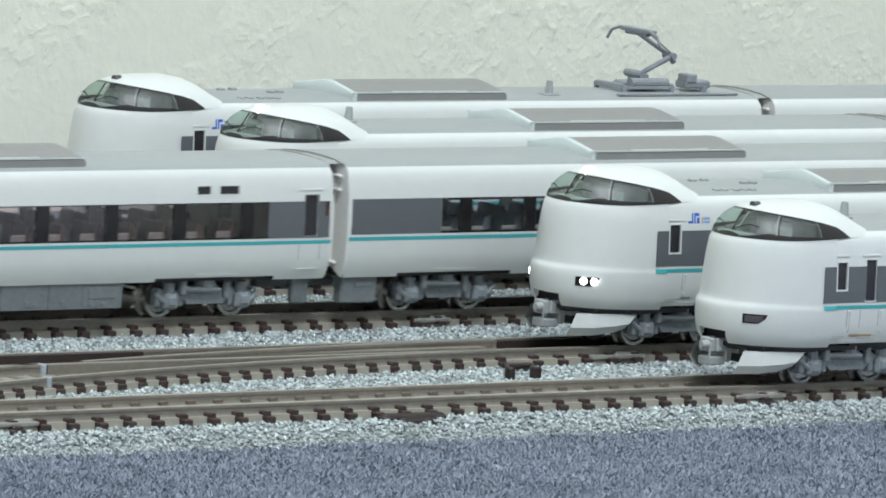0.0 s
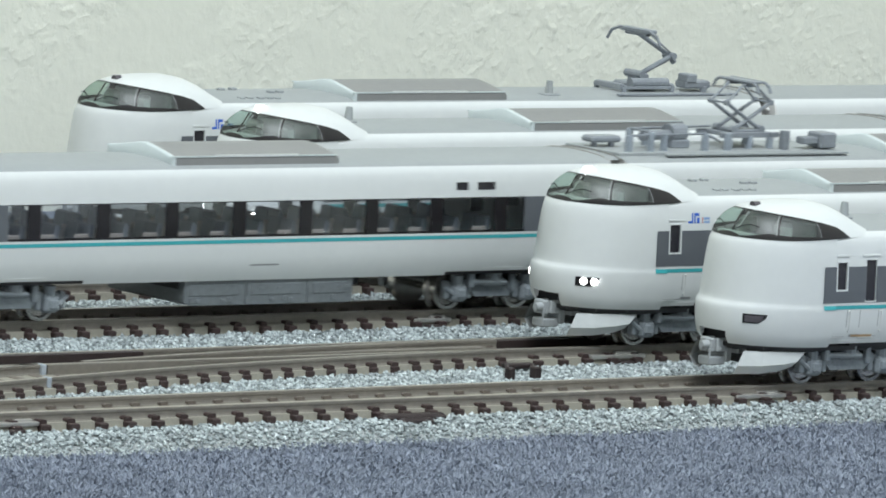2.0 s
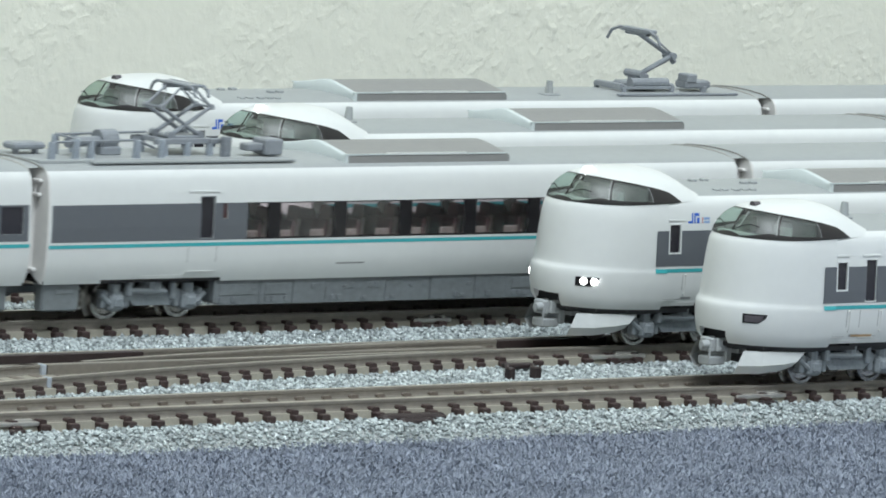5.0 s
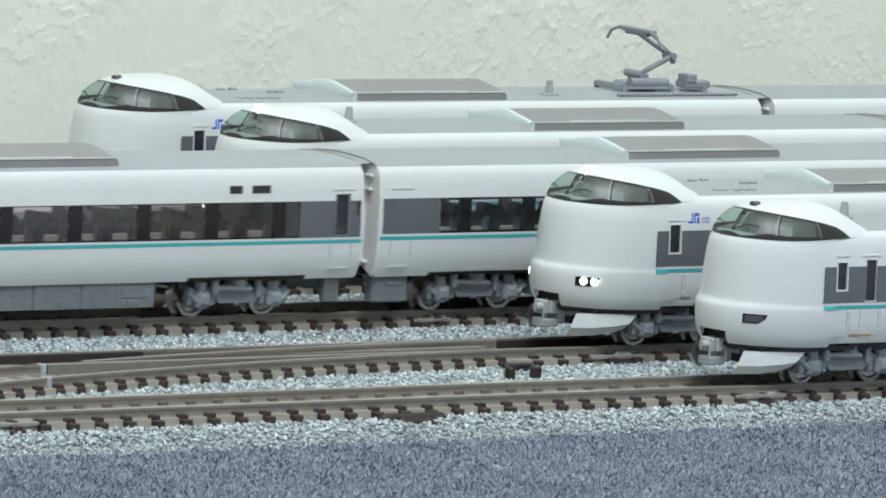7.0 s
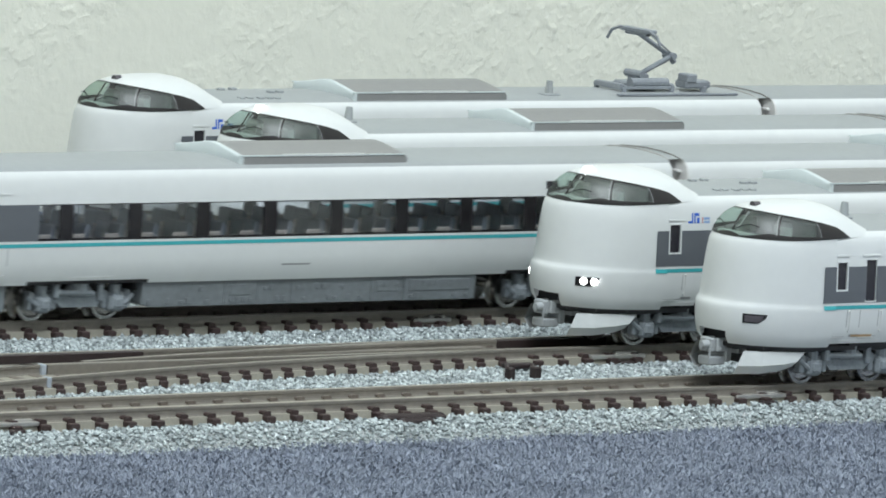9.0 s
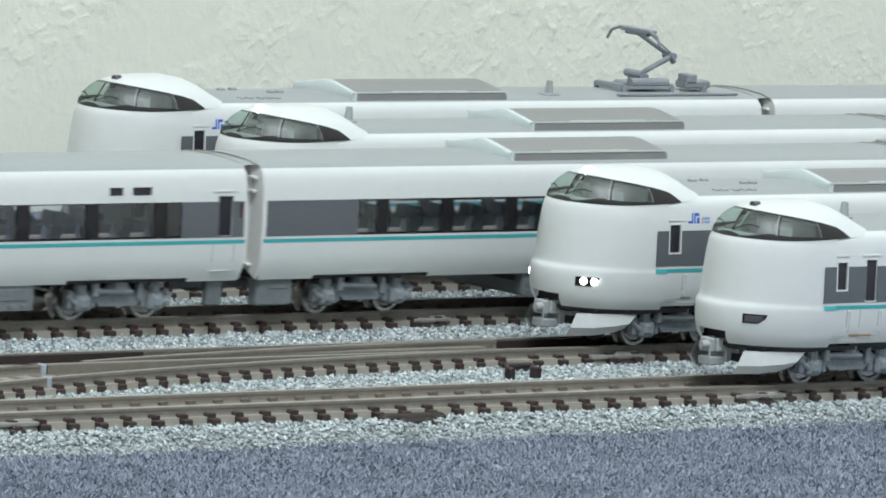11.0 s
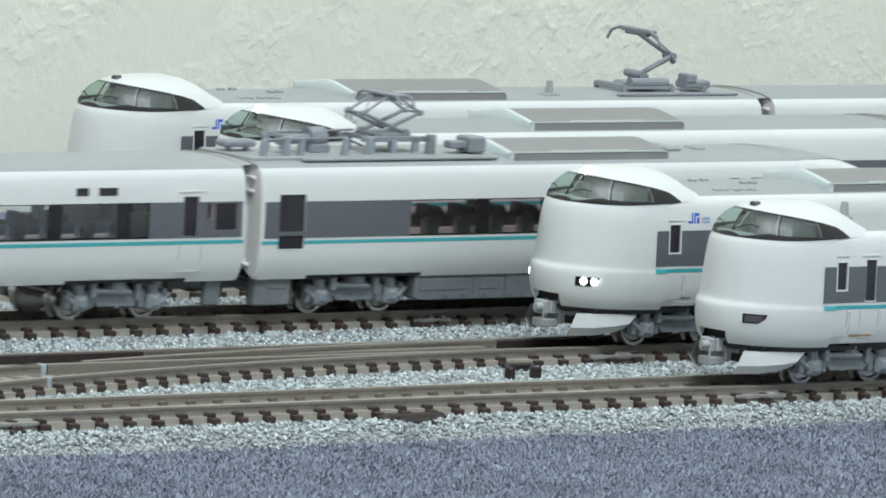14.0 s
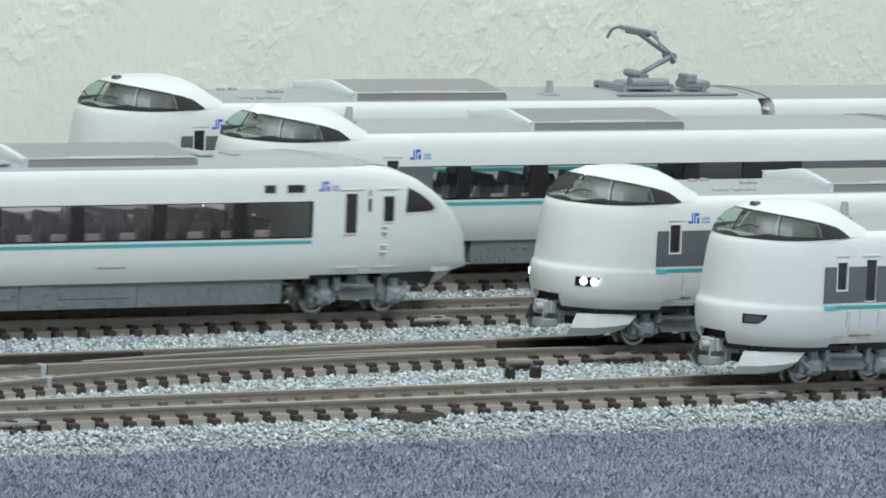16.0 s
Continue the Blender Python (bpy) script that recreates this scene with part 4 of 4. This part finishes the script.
    s = Shape()
    s.tube((-7.6, -0.3, 5.35), (-8.9, -0.3, 5.35), 0.75, 12, r2=0.5)
    s.box(-7.8, -6.9, -1.3, 1.3, 4.3, 6.35, 0.2)
    s.box(-6.9, -4.2, -1.5, -0.7, 4.4, 6.3, 0.15)
    s.box(-6.9, -4.2, 0.7, 1.5, 4.4, 6.3, 0.15)
    part("coupler_head", s, COUPLER, car, "grey knuckle coupler head")
    for name, boxes in (("coupler_mount", ((-5.0, -3.8, -1.6, 1.6, 2.9, 6.3), (-3.8, -1.8, -2.6, 2.6, 4.2, 5.2))), ("connector_box", ((-8.0, -4.6, -1.2, 1.2, 2.4, 3.7),))):
        s = Shape()
        for b in boxes:
            s.box(*b, 0.2)
        part(name, s, COUPLER, car)
    s = Shape()
    s.tube((-7.9, -1.1, 3.3), (-7.9, -1.1, 5.2), 0.16, 6)
    part("coupler_hose", s, COUPLER, car)
    s = Shape()
    s.box(3.0, end - 1, -8.0, 8.0, 5.0, 6.1, 0.3)
    s.box(-2.6, 3.2, -6.2, 6.2, 4.9, 6.1, 0.3)
    s.box(-5.2, -2.4, -3.4, 3.4, 5.0, 7.4, 0.3)
    s.box(-1.5, 5.0, -4.2, 4.2, 2.6, 5.2, 0.3)
    part("underside", s, DARK, car)
    finish_car(car, body, lay["hood"], (38, 98), wheels, None, 9, XS + 4, end, (False, True), (14.0, 111.0))
    for a, b in lay["seam"]:
        brow(body, max(a, XS), b, 18.95)
        s = Shape()
        s.tube((b + 0.55, -half(8.2) - 0.2, 8.2), (b + 0.55, -half(11.0) - 0.2, 11.0), 0.06, 6)
        for z in (8.2, 11.0):
            s.tube((b + 0.55, -half(z) - 0.24, z), (b + 0.55, -half(z) + 0.1, z), 0.13, 6)
        part("hand_rail", s, STEPB, body)
        door_seam(body, max(a, XS), b)
        part("door_step", panel(a + 0.2, b - 0.4, 7.15, 7.3, 0.14, thick=0.14), STEPB, body)
    logo(body, lay["mark"], 18.75, 1.0)
    part("caption_bar", panel(11.5, 13.6, 7.3, 7.7, 0.02, sides=(-1,)), LABEL, body)
    if kind == "trailer" and not lit:
        part("caption_bar", panel(11.9, 16.2, 7.3, 7.62, 0.03, sides=(-1,)), TANBAR, body, "tan caption bar")
    if kind == "motor":
        for dx, yy in ((22.4, 1.2), (25.2, 1.6), (20.4, -6.0), (22.0, -6.0), (24.2, -6.2), (26.0, -6.2), (27.6, -6.2), (30, -2.0), (31.8, -2.0)):
            s = Shape()
            s.box(dx, dx + 1.2, yy, yy + 1.0, 22.6, 23.05 if yy < -4 else 23.5, 0.1)
            part("roof_fitting", s, ROOF, car)
    else:
        s = Shape()
        s.box(17.0, 19.2, -1.0, 1.0, 23.0, 23.5, 0.2)
        s.tube((18.1, 0, 23.2), (18.1, 0, 25.5), 0.75, 12, r2=0.5)
        part("aerial", s, ROOF, car, "grey roof aerial post")
    return car


def single_arm(car, x):
    """A raised single-arm pantograph with its base, on the roof; the knee points along +x."""
    s = Shape()
    for yy in (-3.2, 3.2):
        s.box(x - 5.6, x + 6.4, yy - 0.22, yy + 0.22, 23.5, 24.0, 0.1)
    for dx in (-5.2, 6.0):
        s.box(x + dx - 0.5, x + dx + 0.5, -3.0, 3.0, 23.4, 24.4, 0.15)
    for dx, yy in ((-5.0, -3.2), (5.8, -3.2), (-5.0, 3.2), (5.8, 3.2)):
        s.tube((x + dx, yy, 22.7), (x + dx, yy, 24.2), 0.45, 8)
    s.tube((x - 3.2, -2.6, 24.5), (x + 5.0, -2.6, 24.5), 0.8, 12)
    s.box(x - 2.4, x + 4.0, -2.4, 2.4, 23.6, 24.5, 0.3)
    s.box(x - 0.2, x + 2.4, -1.4, 1.4, 24.4, 25.9, 0.3)
    s.tube((x + 0.2, -1.9, 25.7), (x + 0.2, 1.9, 25.7), 0.65, 10)
    p = part("pantograph", s, PANTO, car, "grey single-arm pantograph, raised")
    a = Shape()
    knee = (x + 7.8, 0, 28.6)
    a.tube((x + 1.0, -0.6, 25.8), (knee[0], -0.5, knee[2]), 0.42, 8)
    a.tube((x + 2.4, 0.8, 25.4), (knee[0] + 0.4, 0.5, knee[2] - 0.8), 0.16, 6)
    a.tube((knee[0], -1.2, knee[2]), (knee[0], 1.2, knee[2]), 0.6, 8)
    a.tube((knee[0] + 0.1, 0, knee[2] + 0.2), (knee[0] + 1.1, 0, knee[2] - 1.1), 0.5, 8)
    a.tube(knee, (x + 0.2, 0, 32.4), 0.4, 8)
    a.tube((knee[0], -0.4, knee[2] + 0.4), (x + 1.2, -1.6, 32.5), 0.14, 6)
    part("arm", a, PANTO, p)
    h = Shape()
    for dx in (-0.6,):
        pts = [(x + dx, -6.2, 30.8), (x + dx, -5.3, 32.3), (x + dx, -3.4, 33.0), (x + dx, 3.4, 33.0), (x + dx, 5.3, 32.3), (x + dx, 6.2, 30.8)]
        for q, r in zip(pts, pts[1:]):
            h.tube(q, r, 0.26, 6)
    h.box(x - 0.8, x + 1.1, -3.6, 3.6, 32.5, 33.15, 0.15)
    h.box(x - 0.4, x + 0.7, -2.6, 2.6, 32.0, 32.6, 0.15)
    h.tube((x + 0.1, -2.6, 32.4), (x + 0.1, 2.6, 32.4), 0.35, 8)
    part("collector_head", h, PANTO, p)
    s = Shape()
    s.box(x + 8.6, x + 14.2, -3.8, -0.8, 23.6, 24.9, 0.3)
    s.box(x + 8.6, x + 10.8, -4.0, -1.4, 24.6, 26.0, 0.2)
    s.tube((x + 12.6, -3.6, 22.9), (x + 12.6, -3.6, 24.0), 0.6, 8)
    s.box(x - 9.0, x + 18.0, -6.4, -5.6, 22.8, 23.2, 0.1)
    part("roof_switch", s, PANTO, car)


STILL_WHEELS = []
HEAD_D = head_car("driving_car", 0.0, TRACK_D, "white driving car, unlit, standing on the front track", False, STILL_WHEELS, "trailer")
HEAD_C = head_car("driving_car", 2.2, TRACK_C, "white driving car with lit headlights, standing on its track", True, STILL_WHEELS, "motor")
HEAD_B = head_car("driving_car", -0.2, TRACK_B, "white driving car with a lit roof lamp", True, STILL_WHEELS, "trailer")
HEAD_A = head_car("driving_car", 2.1, TRACK_A, "white driving car, unlit, with a raised pantograph", False, STILL_WHEELS, "motor")
single_arm(HEAD_A, 111.0)
s = Shape()
s.tube((88.0, -4.5, 22.8), (88.0, -4.5, 25.2), 0.75, 10, r2=0.5)
s.box(86.2, 89.8, -5.5, -3.5, 22.7, 23.2, 0.2)
part("aerial", s, ROOF, HEAD_A, "grey roof aerial post")


def rear_car(x, y, label):
    """A coupled car behind a standing driving car."""
    car = thing("passenger_car", x, y, 0, label, "model train", "standing passenger cars")
    wins = [(18.5 + 13.06 * k, 18.5 + 13.06 * k + 10.6) for k in range(8)]
    body = band_things(car, 0.4, CAR - 0.4, wins, (), (), (), body_x=(0, CAR), surround=(wins[0][0], wins[-1][1]))
    finish_car(car, body, (50.3, 84.0), (33, 99), STILL_WHEELS, None, 4)


rear_car(134.1 + 3.6, TRACK_A, "white passenger car coupled behind its driving car")
rear_car(131.8 + 3.6, TRACK_B, "white passenger car behind the lit driving car")

CARS = []
for index, (kind, label, pan) in enumerate((
        ("motor", "white passenger car with reddish seats and teal stripe", None), ("plain", "white passenger car with blue-grey seats and teal stripe", None),
        ("motor", "white motor car with diamond pantograph and teal stripe", 0.0), ("saloon", "white passenger car with long window row and teal stripe", None),
        ("plain", "white passenger car with blue-grey seats and teal stripe", None))):
    WHEELS[index] = []
    CARS.append(middle_car(kind + str(index), kind, label, WHEELS[index], pan))
WHEELS[5] = []
CARS.append(tail_car(WHEELS[5]))


# ---- tracks ----
X0, X1 = -230.0, 330.0
SLEEP0, PITCH = -137.9, 5.02


def rail_shape(x0, x1, path=None):
    """A rail with foot, web and head along x; path gives its y."""
    prof = [(-0.66, -1.45), (-0.62, -1.32), (-0.46, -1.2), (-0.41, -0.95), (-0.41, -0.55), (-0.48, -0.42), (-0.48, -0.08), (-0.4, 0.0), (0.4, 0.0), (0.48, -0.08), (0.48, -0.42),
            (0.41, -0.55), (0.41, -0.95), (0.46, -1.2), (0.62, -1.32), (0.66, -1.45)]
    s = Shape()
    n = 1 if path is None else 24
    rows = []
    for k in range(n + 1):
        x = x0 + (x1 - x0) * k / n
        y = path(x) if path else 0.0
        rows.append([(x, y + a, z) for a, z in prof])
    s.grid(rows)
    for i, f in enumerate(s.f):
        s.m[i] = 1 if i % (len(prof) - 1) == 7 else 0
    s.poly(rows[0])
    s.poly(rows[-1])
    return s


def sleeper_shape(length=7.3, low=None):
    """A sleeper with its rail chairs; the inner chairs and the middle are dusty. low is the near end of a long turnout sleeper."""
    s = Shape()
    near = -length if low is None else low
    s.box(-0.82, 0.82, near if low is None else near + 0.7, near + 2.2, -3.4, -1.5, 0.12)
    s.box(-0.82, 0.82, length - 2.2, length, -3.4, -1.5, 0.12)
    s.box(-0.8, 0.8, near + 2.2, length - 2.2, -3.4, -1.30, 0.1, 1)
    for y, d in ((near + 2.55, -1), (length - 2.55, 1)):
        s.prism([(-0.72, -1.9), (-0.70, -1.1), (-0.5, -0.92), (0.5, -0.92), (0.70, -1.1), (0.72, -1.9)], *sorted((y + d * 0.4, y + d * 1.5)))
        s.prism([(-0.7, -1.5), (-0.7, -1.0), (-0.45, -0.85), (0.45, -0.85), (0.7, -1.0), (0.7, -1.5)], *sorted((y - d * 0.4, y - d * 1.1)), 1)
    return s


def track(y, name, label, x0=X0, x1=X1, rails=True, skip=-1e9):
    tr = thing(name, 0, y, 0, label, "model track", "parallel model tracks")
    s = Shape()
    rows = [[(x, a, z) for a, z in ((-9.6, -4.55), (-6.5, -3.2), (-6.25, -2.2), (-6.1, -1.38), (6.1, -1.38), (6.25, -2.2), (6.5, -3.2), (9.6, -4.55))] for x in (x0, x1)]
    s.grid(rows)
    part("track_base", s, BEDTAN, tr, "tan moulded track base")
    if rails:
        for d in (-1, 1):
            part("rail", rail_shape(x0, x1), (RAILSIDE, RAILTOP), tr, "weathered brown rail with bright head", at=(0, d * 4.75, 0))
    n0 = int((x0 - SLEEP0) / PITCH)
    for k in range(n0, int((x1 - SLEEP0) / PITCH)):
        if SLEEP0 + k * PITCH < skip:
            continue
        part("sleeper", shared("sleeper", sleeper_shape, (SLEEPER, CHAIRG)), None, tr, at=(SLEEP0 + 1.0 + k * PITCH, 0, 0))
    return tr


def joiner(tr, x, y, length=7.5):
    """A bright joiner clipped to the rail's foot, with its brown end block."""
    s = Shape()
    s.box(x - length, x, y - 1.75, y - 0.6, -1.7, -1.12, 0.08)
    s.box(x - length * 0.5, x - length * 0.1, y - 1.1, y - 0.5, -1.3, -0.8, 0.08)
    part("rail_joiner", s, JOINT, tr, "bright metal rail joiner")
    s = Shape()
    s.box(x - 6.0, x - 3.4, y - 3.2, y - 1.8, -3.0, -1.9, 0.2)
    part("joiner_block", s, DARKBROWN, tr, "dark brown joiner housing")


TR_D = track(TRACK_D, "track", "front straight model track with brown sleepers")
TR_C = track(TRACK_C, "track", "model track with a turnout and brown sleepers", skip=-16)
TR_M = track(TRACK_M, "track", "model track that carries the running train")
TR_B = track(TRACK_B, "track", "model track under a standing train")
TR_A = track(TRACK_A, "track", "rear model track beside the wall")
joiner(TR_D, -137.7, -4.75)
joiner(TR_D, 3.0, -4.75, 10.0)
joiner(TR_C, 10.6, -4.75, 11.0)
joiner(TR_M, 6, -4.75)


def turnout():
    """The branch that leaves the second track towards the front one, as its own thing laid on the track base."""
    t = thing("turnout", 0, TRACK_C, 0, "model turnout with branch rails, frog and point motor box", "model track")
    toe, rad = -6.0, 541.0

    def off(x):
        return -((toe - x) ** 2) / (2 * rad) if x < toe else 0.0
    x = -14.0
    while x > -200:
        x -= 4.42
        part("sleeper", sleeper_shape(7.3, -7.6 + off(x)), (SLEEPER, CHAIRG), t, at=(x, 0, 0))
    s = Shape()
    xs = [toe - k * 8.0 for k in range(25)]
    s.grid([[(q, off(q) + a, z) for a, z in ((-9.6, -4.55), (-6.8, -3.2), (-6.55, -2.2), (-6.4, -1.40), (5.0, -1.40))] for q in xs])
    part("turnout_base", s, BEDTAN, t, "tan moulded turnout base")
    part("branch_rail", rail_shape(-215, toe - 12, lambda x: -5.05 + off(x)), (RAILSIDE, RAILTOP), t, "curved outer branch rail")
    part("branch_rail", rail_shape(-96, toe - 4, lambda x: 4.15 + off(x)), (RAILSIDE, RAILTOP), t, "curved inner branch rail")
    part("branch_rail", rail_shape(-215, -104, lambda x: 4.75 + off(x)), (RAILSIDE, RAILTOP), t, "branch rail past the frog")
    s = Shape()
    s.prism([(-104.2, -1.5), (-104.2, -0.02), (-78.0, -0.02), (-74.0, -0.5), (-74.0, -1.5)], -5.75, -5.2)
    for name, x, y in (("rail_insulator", -112.8, -15.5), ("rail_insulator", -104.8, -5.0)):
        b = Shape()
        b.box(x - 0.42, x + 0.42, y - 0.75, y + 0.6, -2.6, 0.05, 0.1)
        part(name, b, INSUL, t, "pale grey insulated rail joint")
    part("frog", s, RAILSIDE, t, "brown metal crossing frog")
    s = Shape()
    s.box(-150, -79, 3.0, 4.05, -1.9, -0.04, 0.06)
    part("guard_strip", s, DARKBROWN, t, "black moulded guard strip")
    s = Shape()
    s.box(-10, 12, 3.3, 4.2, -1.9, -0.15, 0.1)
    part("guard_strip", s, DARKBROWN, t, "black moulded guard strip")
    s = Shape()
    s.box(-76, -14, 1.9, 3.1, -2.4, -0.75, 0.1)
    s.box(-95, -20, -3.4, -0.9, -2.4, -1.3, 0.1)
    part("infill_plate", s, RAILSIDE, t, "grey-brown infill between the rails")
    return t


turnout()


LEVER_X = -19.5


def point_box():
    s = Shape()
    s.box(-0.9, 4.6, 0.9, 2.6, -2.1, -1.4, 0.15)
    t = thing("point_lever_box", LEVER_X, TRACK_C - 11.0, 0, "dark brown point lever housing beside the track", "track fitting")
    part("housing", s, DARKBROWN, t)
    for x0, x1, bx, by in ((-7.6, -6.5, -0.1, 2.2), (-2.7, -1.3, 4.0, 1.2)):
        s = Shape()
        s.box(x0, x1, -6.6, -5.2, -3.6, -0.6, 0.2)
        part("end_block", s, DARKBROWN, t)
        s = Shape()
        s.tube(((x0 + x1) / 2, -5.4, -1.4), (bx, by, -1.6), 0.35, 6)
        part("link_bar", s, DARKBROWN, t)


point_box()


def feeder():
    s = Shape()
    s.box(-6.0, 6.0, -1.6, 0.6, -3.6, -1.7, 0.4)
    s.box(-3.4, 3.0, -2.4, -1.0, -3.9, -2.1, 0.4)
    t = thing("feeder_clip", -71.3, TRACK_D - 7.2, 0, "dark brown power feeder clip at the front track", "track fitting")
    part("clip_body", s, DARKBROWN, t)


feeder()


# ---- ballast ----
def ballast(name, y0, y1, x0, x1, level, density, seed, label, size=(0.22, 0.52)):
    """Loose crushed stones over an uneven bed."""
    r = random.Random(seed)
    verts, faces = [], []
    base = [(1, 0, 0), (-1, 0, 0), (0, 1, 0), (0, -1, 0), (0, 0, 1), (0, 0, -1)]
    tri = [(0, 2, 4), (2, 1, 4), (1, 3, 4), (3, 0, 4), (2, 0, 5), (1, 2, 5), (3, 1, 5), (0, 3, 5)]
    for _ in range(int((x1 - x0) * (y1 - y0) * density)):
        x, y = r.uniform(x0, x1), r.uniform(y0, y1)
        if y > 20 and y < 31 and y > 30.6 - ((-6 - x) ** 2 / 1082 if x < -6 else 0):
            continue
        if y < -9 and r.random() < max(0.0, (-13.5 - y) / 3.5 + 0.25 * math.sin(x * 0.21) + 0.15 * math.sin(x * 0.63)):
            continue
        q = r.uniform(*size) * (0.75 if y < -12 else 1)
        rot = Euler((r.uniform(0, 6.3), r.uniform(0, 6.3), r.uniform(0, 6.3))).to_matrix()
        n = len(verts)
        z = level(y) + r.uniform(-0.25, 0.3)
        for b in base:
            p = rot @ (Vector(b) * q * r.uniform(0.6, 1.25))
            verts.append(((x + p.x) * MM, (y + p.y) * MM, (z + p.z * 0.85) * MM))
        faces += [tuple(n + k for k in f) for f in tri]
    me = bpy.data.meshes.new(name)
    me.from_pydata(verts, [], faces)
    me.materials.append(STONE)
    return tagged(new(name, me), label, "ballast", kind="stuff")


def bed(name, y0, y1, level, label):
    s = Shape()
    ys = [y0 + (y1 - y0) * k / 12 for k in range(13)]
    s.grid([[(x, y, level(y) - 0.25) for y in ys] for x in (X0, X1)])
    ob = new(name, s.mesh(name, STONEBED))
    return tagged(ob, label, "ballast", kind="structure")


def front_level(y):
    return interp(((-18, -4.7), (-14.5, -4.3), (-11, -3.2), (-9, -2.6), (-6.5, -2.5)), y)


def flat_level(y):
    return -2.55


bed("ballast_bed", -14.5, -7.0, front_level, "grey ballast shoulder before the front track")
bed("ballast_bed", 7.0, 30.0, flat_level, "grey ballast between the tracks")
bed("ballast_bed", 44.0, 67.0, flat_level, "grey ballast between the tracks")
bed("ballast_bed", 81.0, 99.7, flat_level, "grey ballast between the tracks")
bed("ballast_bed", 115.6, 133.8, flat_level, "grey ballast between the tracks")
def carpet_pile():
    """Short looped tufts of the carpet before the tracks."""
    r = random.Random(11)
    verts, faces = [], []
    for _ in range(85000):
        x, y = r.uniform(-215, 60), r.uniform(-88, -13.5)
        if y > -17 and r.random() < (y + 17) / 3.5:
            continue
        h, w, a = r.uniform(0.25, 0.8), r.uniform(0.14, 0.36), r.uniform(0, 6.28)
        lx, ly = r.gauss(0, 0.35), r.gauss(0, 0.35)
        n = len(verts)
        for k in range(3):
            verts.append(((x + w * math.cos(a + 2.1 * k)) * MM, (y + w * math.sin(a + 2.1 * k)) * MM, (GROUND - 0.1) * MM))
        for k in range(3):
            verts.append(((x + lx + 0.45 * w * math.cos(a + 0.4 + 2.1 * k)) * MM, (y + ly + 0.45 * w * math.sin(a + 0.4 + 2.1 * k)) * MM, (GROUND + h) * MM))
        faces += [(n, n + 1, n + 4, n + 3), (n + 1, n + 2, n + 5, n + 4), (n + 2, n, n + 3, n + 5), (n + 3, n + 4, n + 5)]
    me = bpy.data.meshes.new("carpet_pile")
    me.from_pydata(verts, [], faces)
    me.materials.append(PILE)
    tagged(new("carpet_pile", me), "short mottled blue-grey carpet pile", "carpet", kind="stuff")


carpet_pile()
ballast("ballast_stones", -18, -6.8, -175, 75, front_level, 5.0, 1, "loose pale grey crushed stone ballast along the carpet")
ballast("ballast_stones", 6.8, 30.2, -150, 75, flat_level, 4.2, 2, "loose pale grey crushed stone ballast between tracks")
ballast("ballast_stones", 43.8, 67.2, -120, 75, flat_level, 4.2, 3, "loose pale grey crushed stone ballast between tracks")
ballast("ballast_stones", 80.8, 99.9, -60, 90, flat_level, 3.5, 4, "loose pale grey crushed stone ballast between tracks")


# ---- what moves ----
# place of the second car's left end along its track, in mm
RUN = ((0.0, -19.2), (0.5, -38.5), (1.0, -61.1), (1.5, -82.5), (2.0, -103.5), (2.5, -123.1), (3.0, -142.5), (3.5, -162.3), (4.0, -181.75), (4.2, -189.1), (5.25, -229.0), (6.3, -270.0),
       (6.5, -278.0), (7.0, -296.2), (7.5, -313.6), (8.0, -333.1), (8.5, -352.9), (9.0, -374.3), (9.2, -382.9), (10.25, -428.0), (11.3, -474.7), (11.5, -484.0), (12.0, -507.5),
       (12.5, -531.2), (13.0, -554.9), (13.5, -578.7), (14.0, -602.8), (14.5, -627.0), (15.0, -650.9), (15.5, -674.4), (16.0, -698.2))


def motions():
    for index, car in enumerate(CARS):
        walk(car, [(t, pose((x + (index - 1) * REPEAT) * MM, TRACK_M * MM, 0)) for t, x in RUN])
        for wheel, dx in WHEELS[index]:
            rows = []
            for k in range(0, 481, 2):
                t = k / 30
                turn = math.degrees(interp(RUN, t) / 2.8)
                rows.append((t, pose(dx * MM, 0, 2.8 * MM, 0, turn, 0)))
            walk(wheel, rows)


motions()
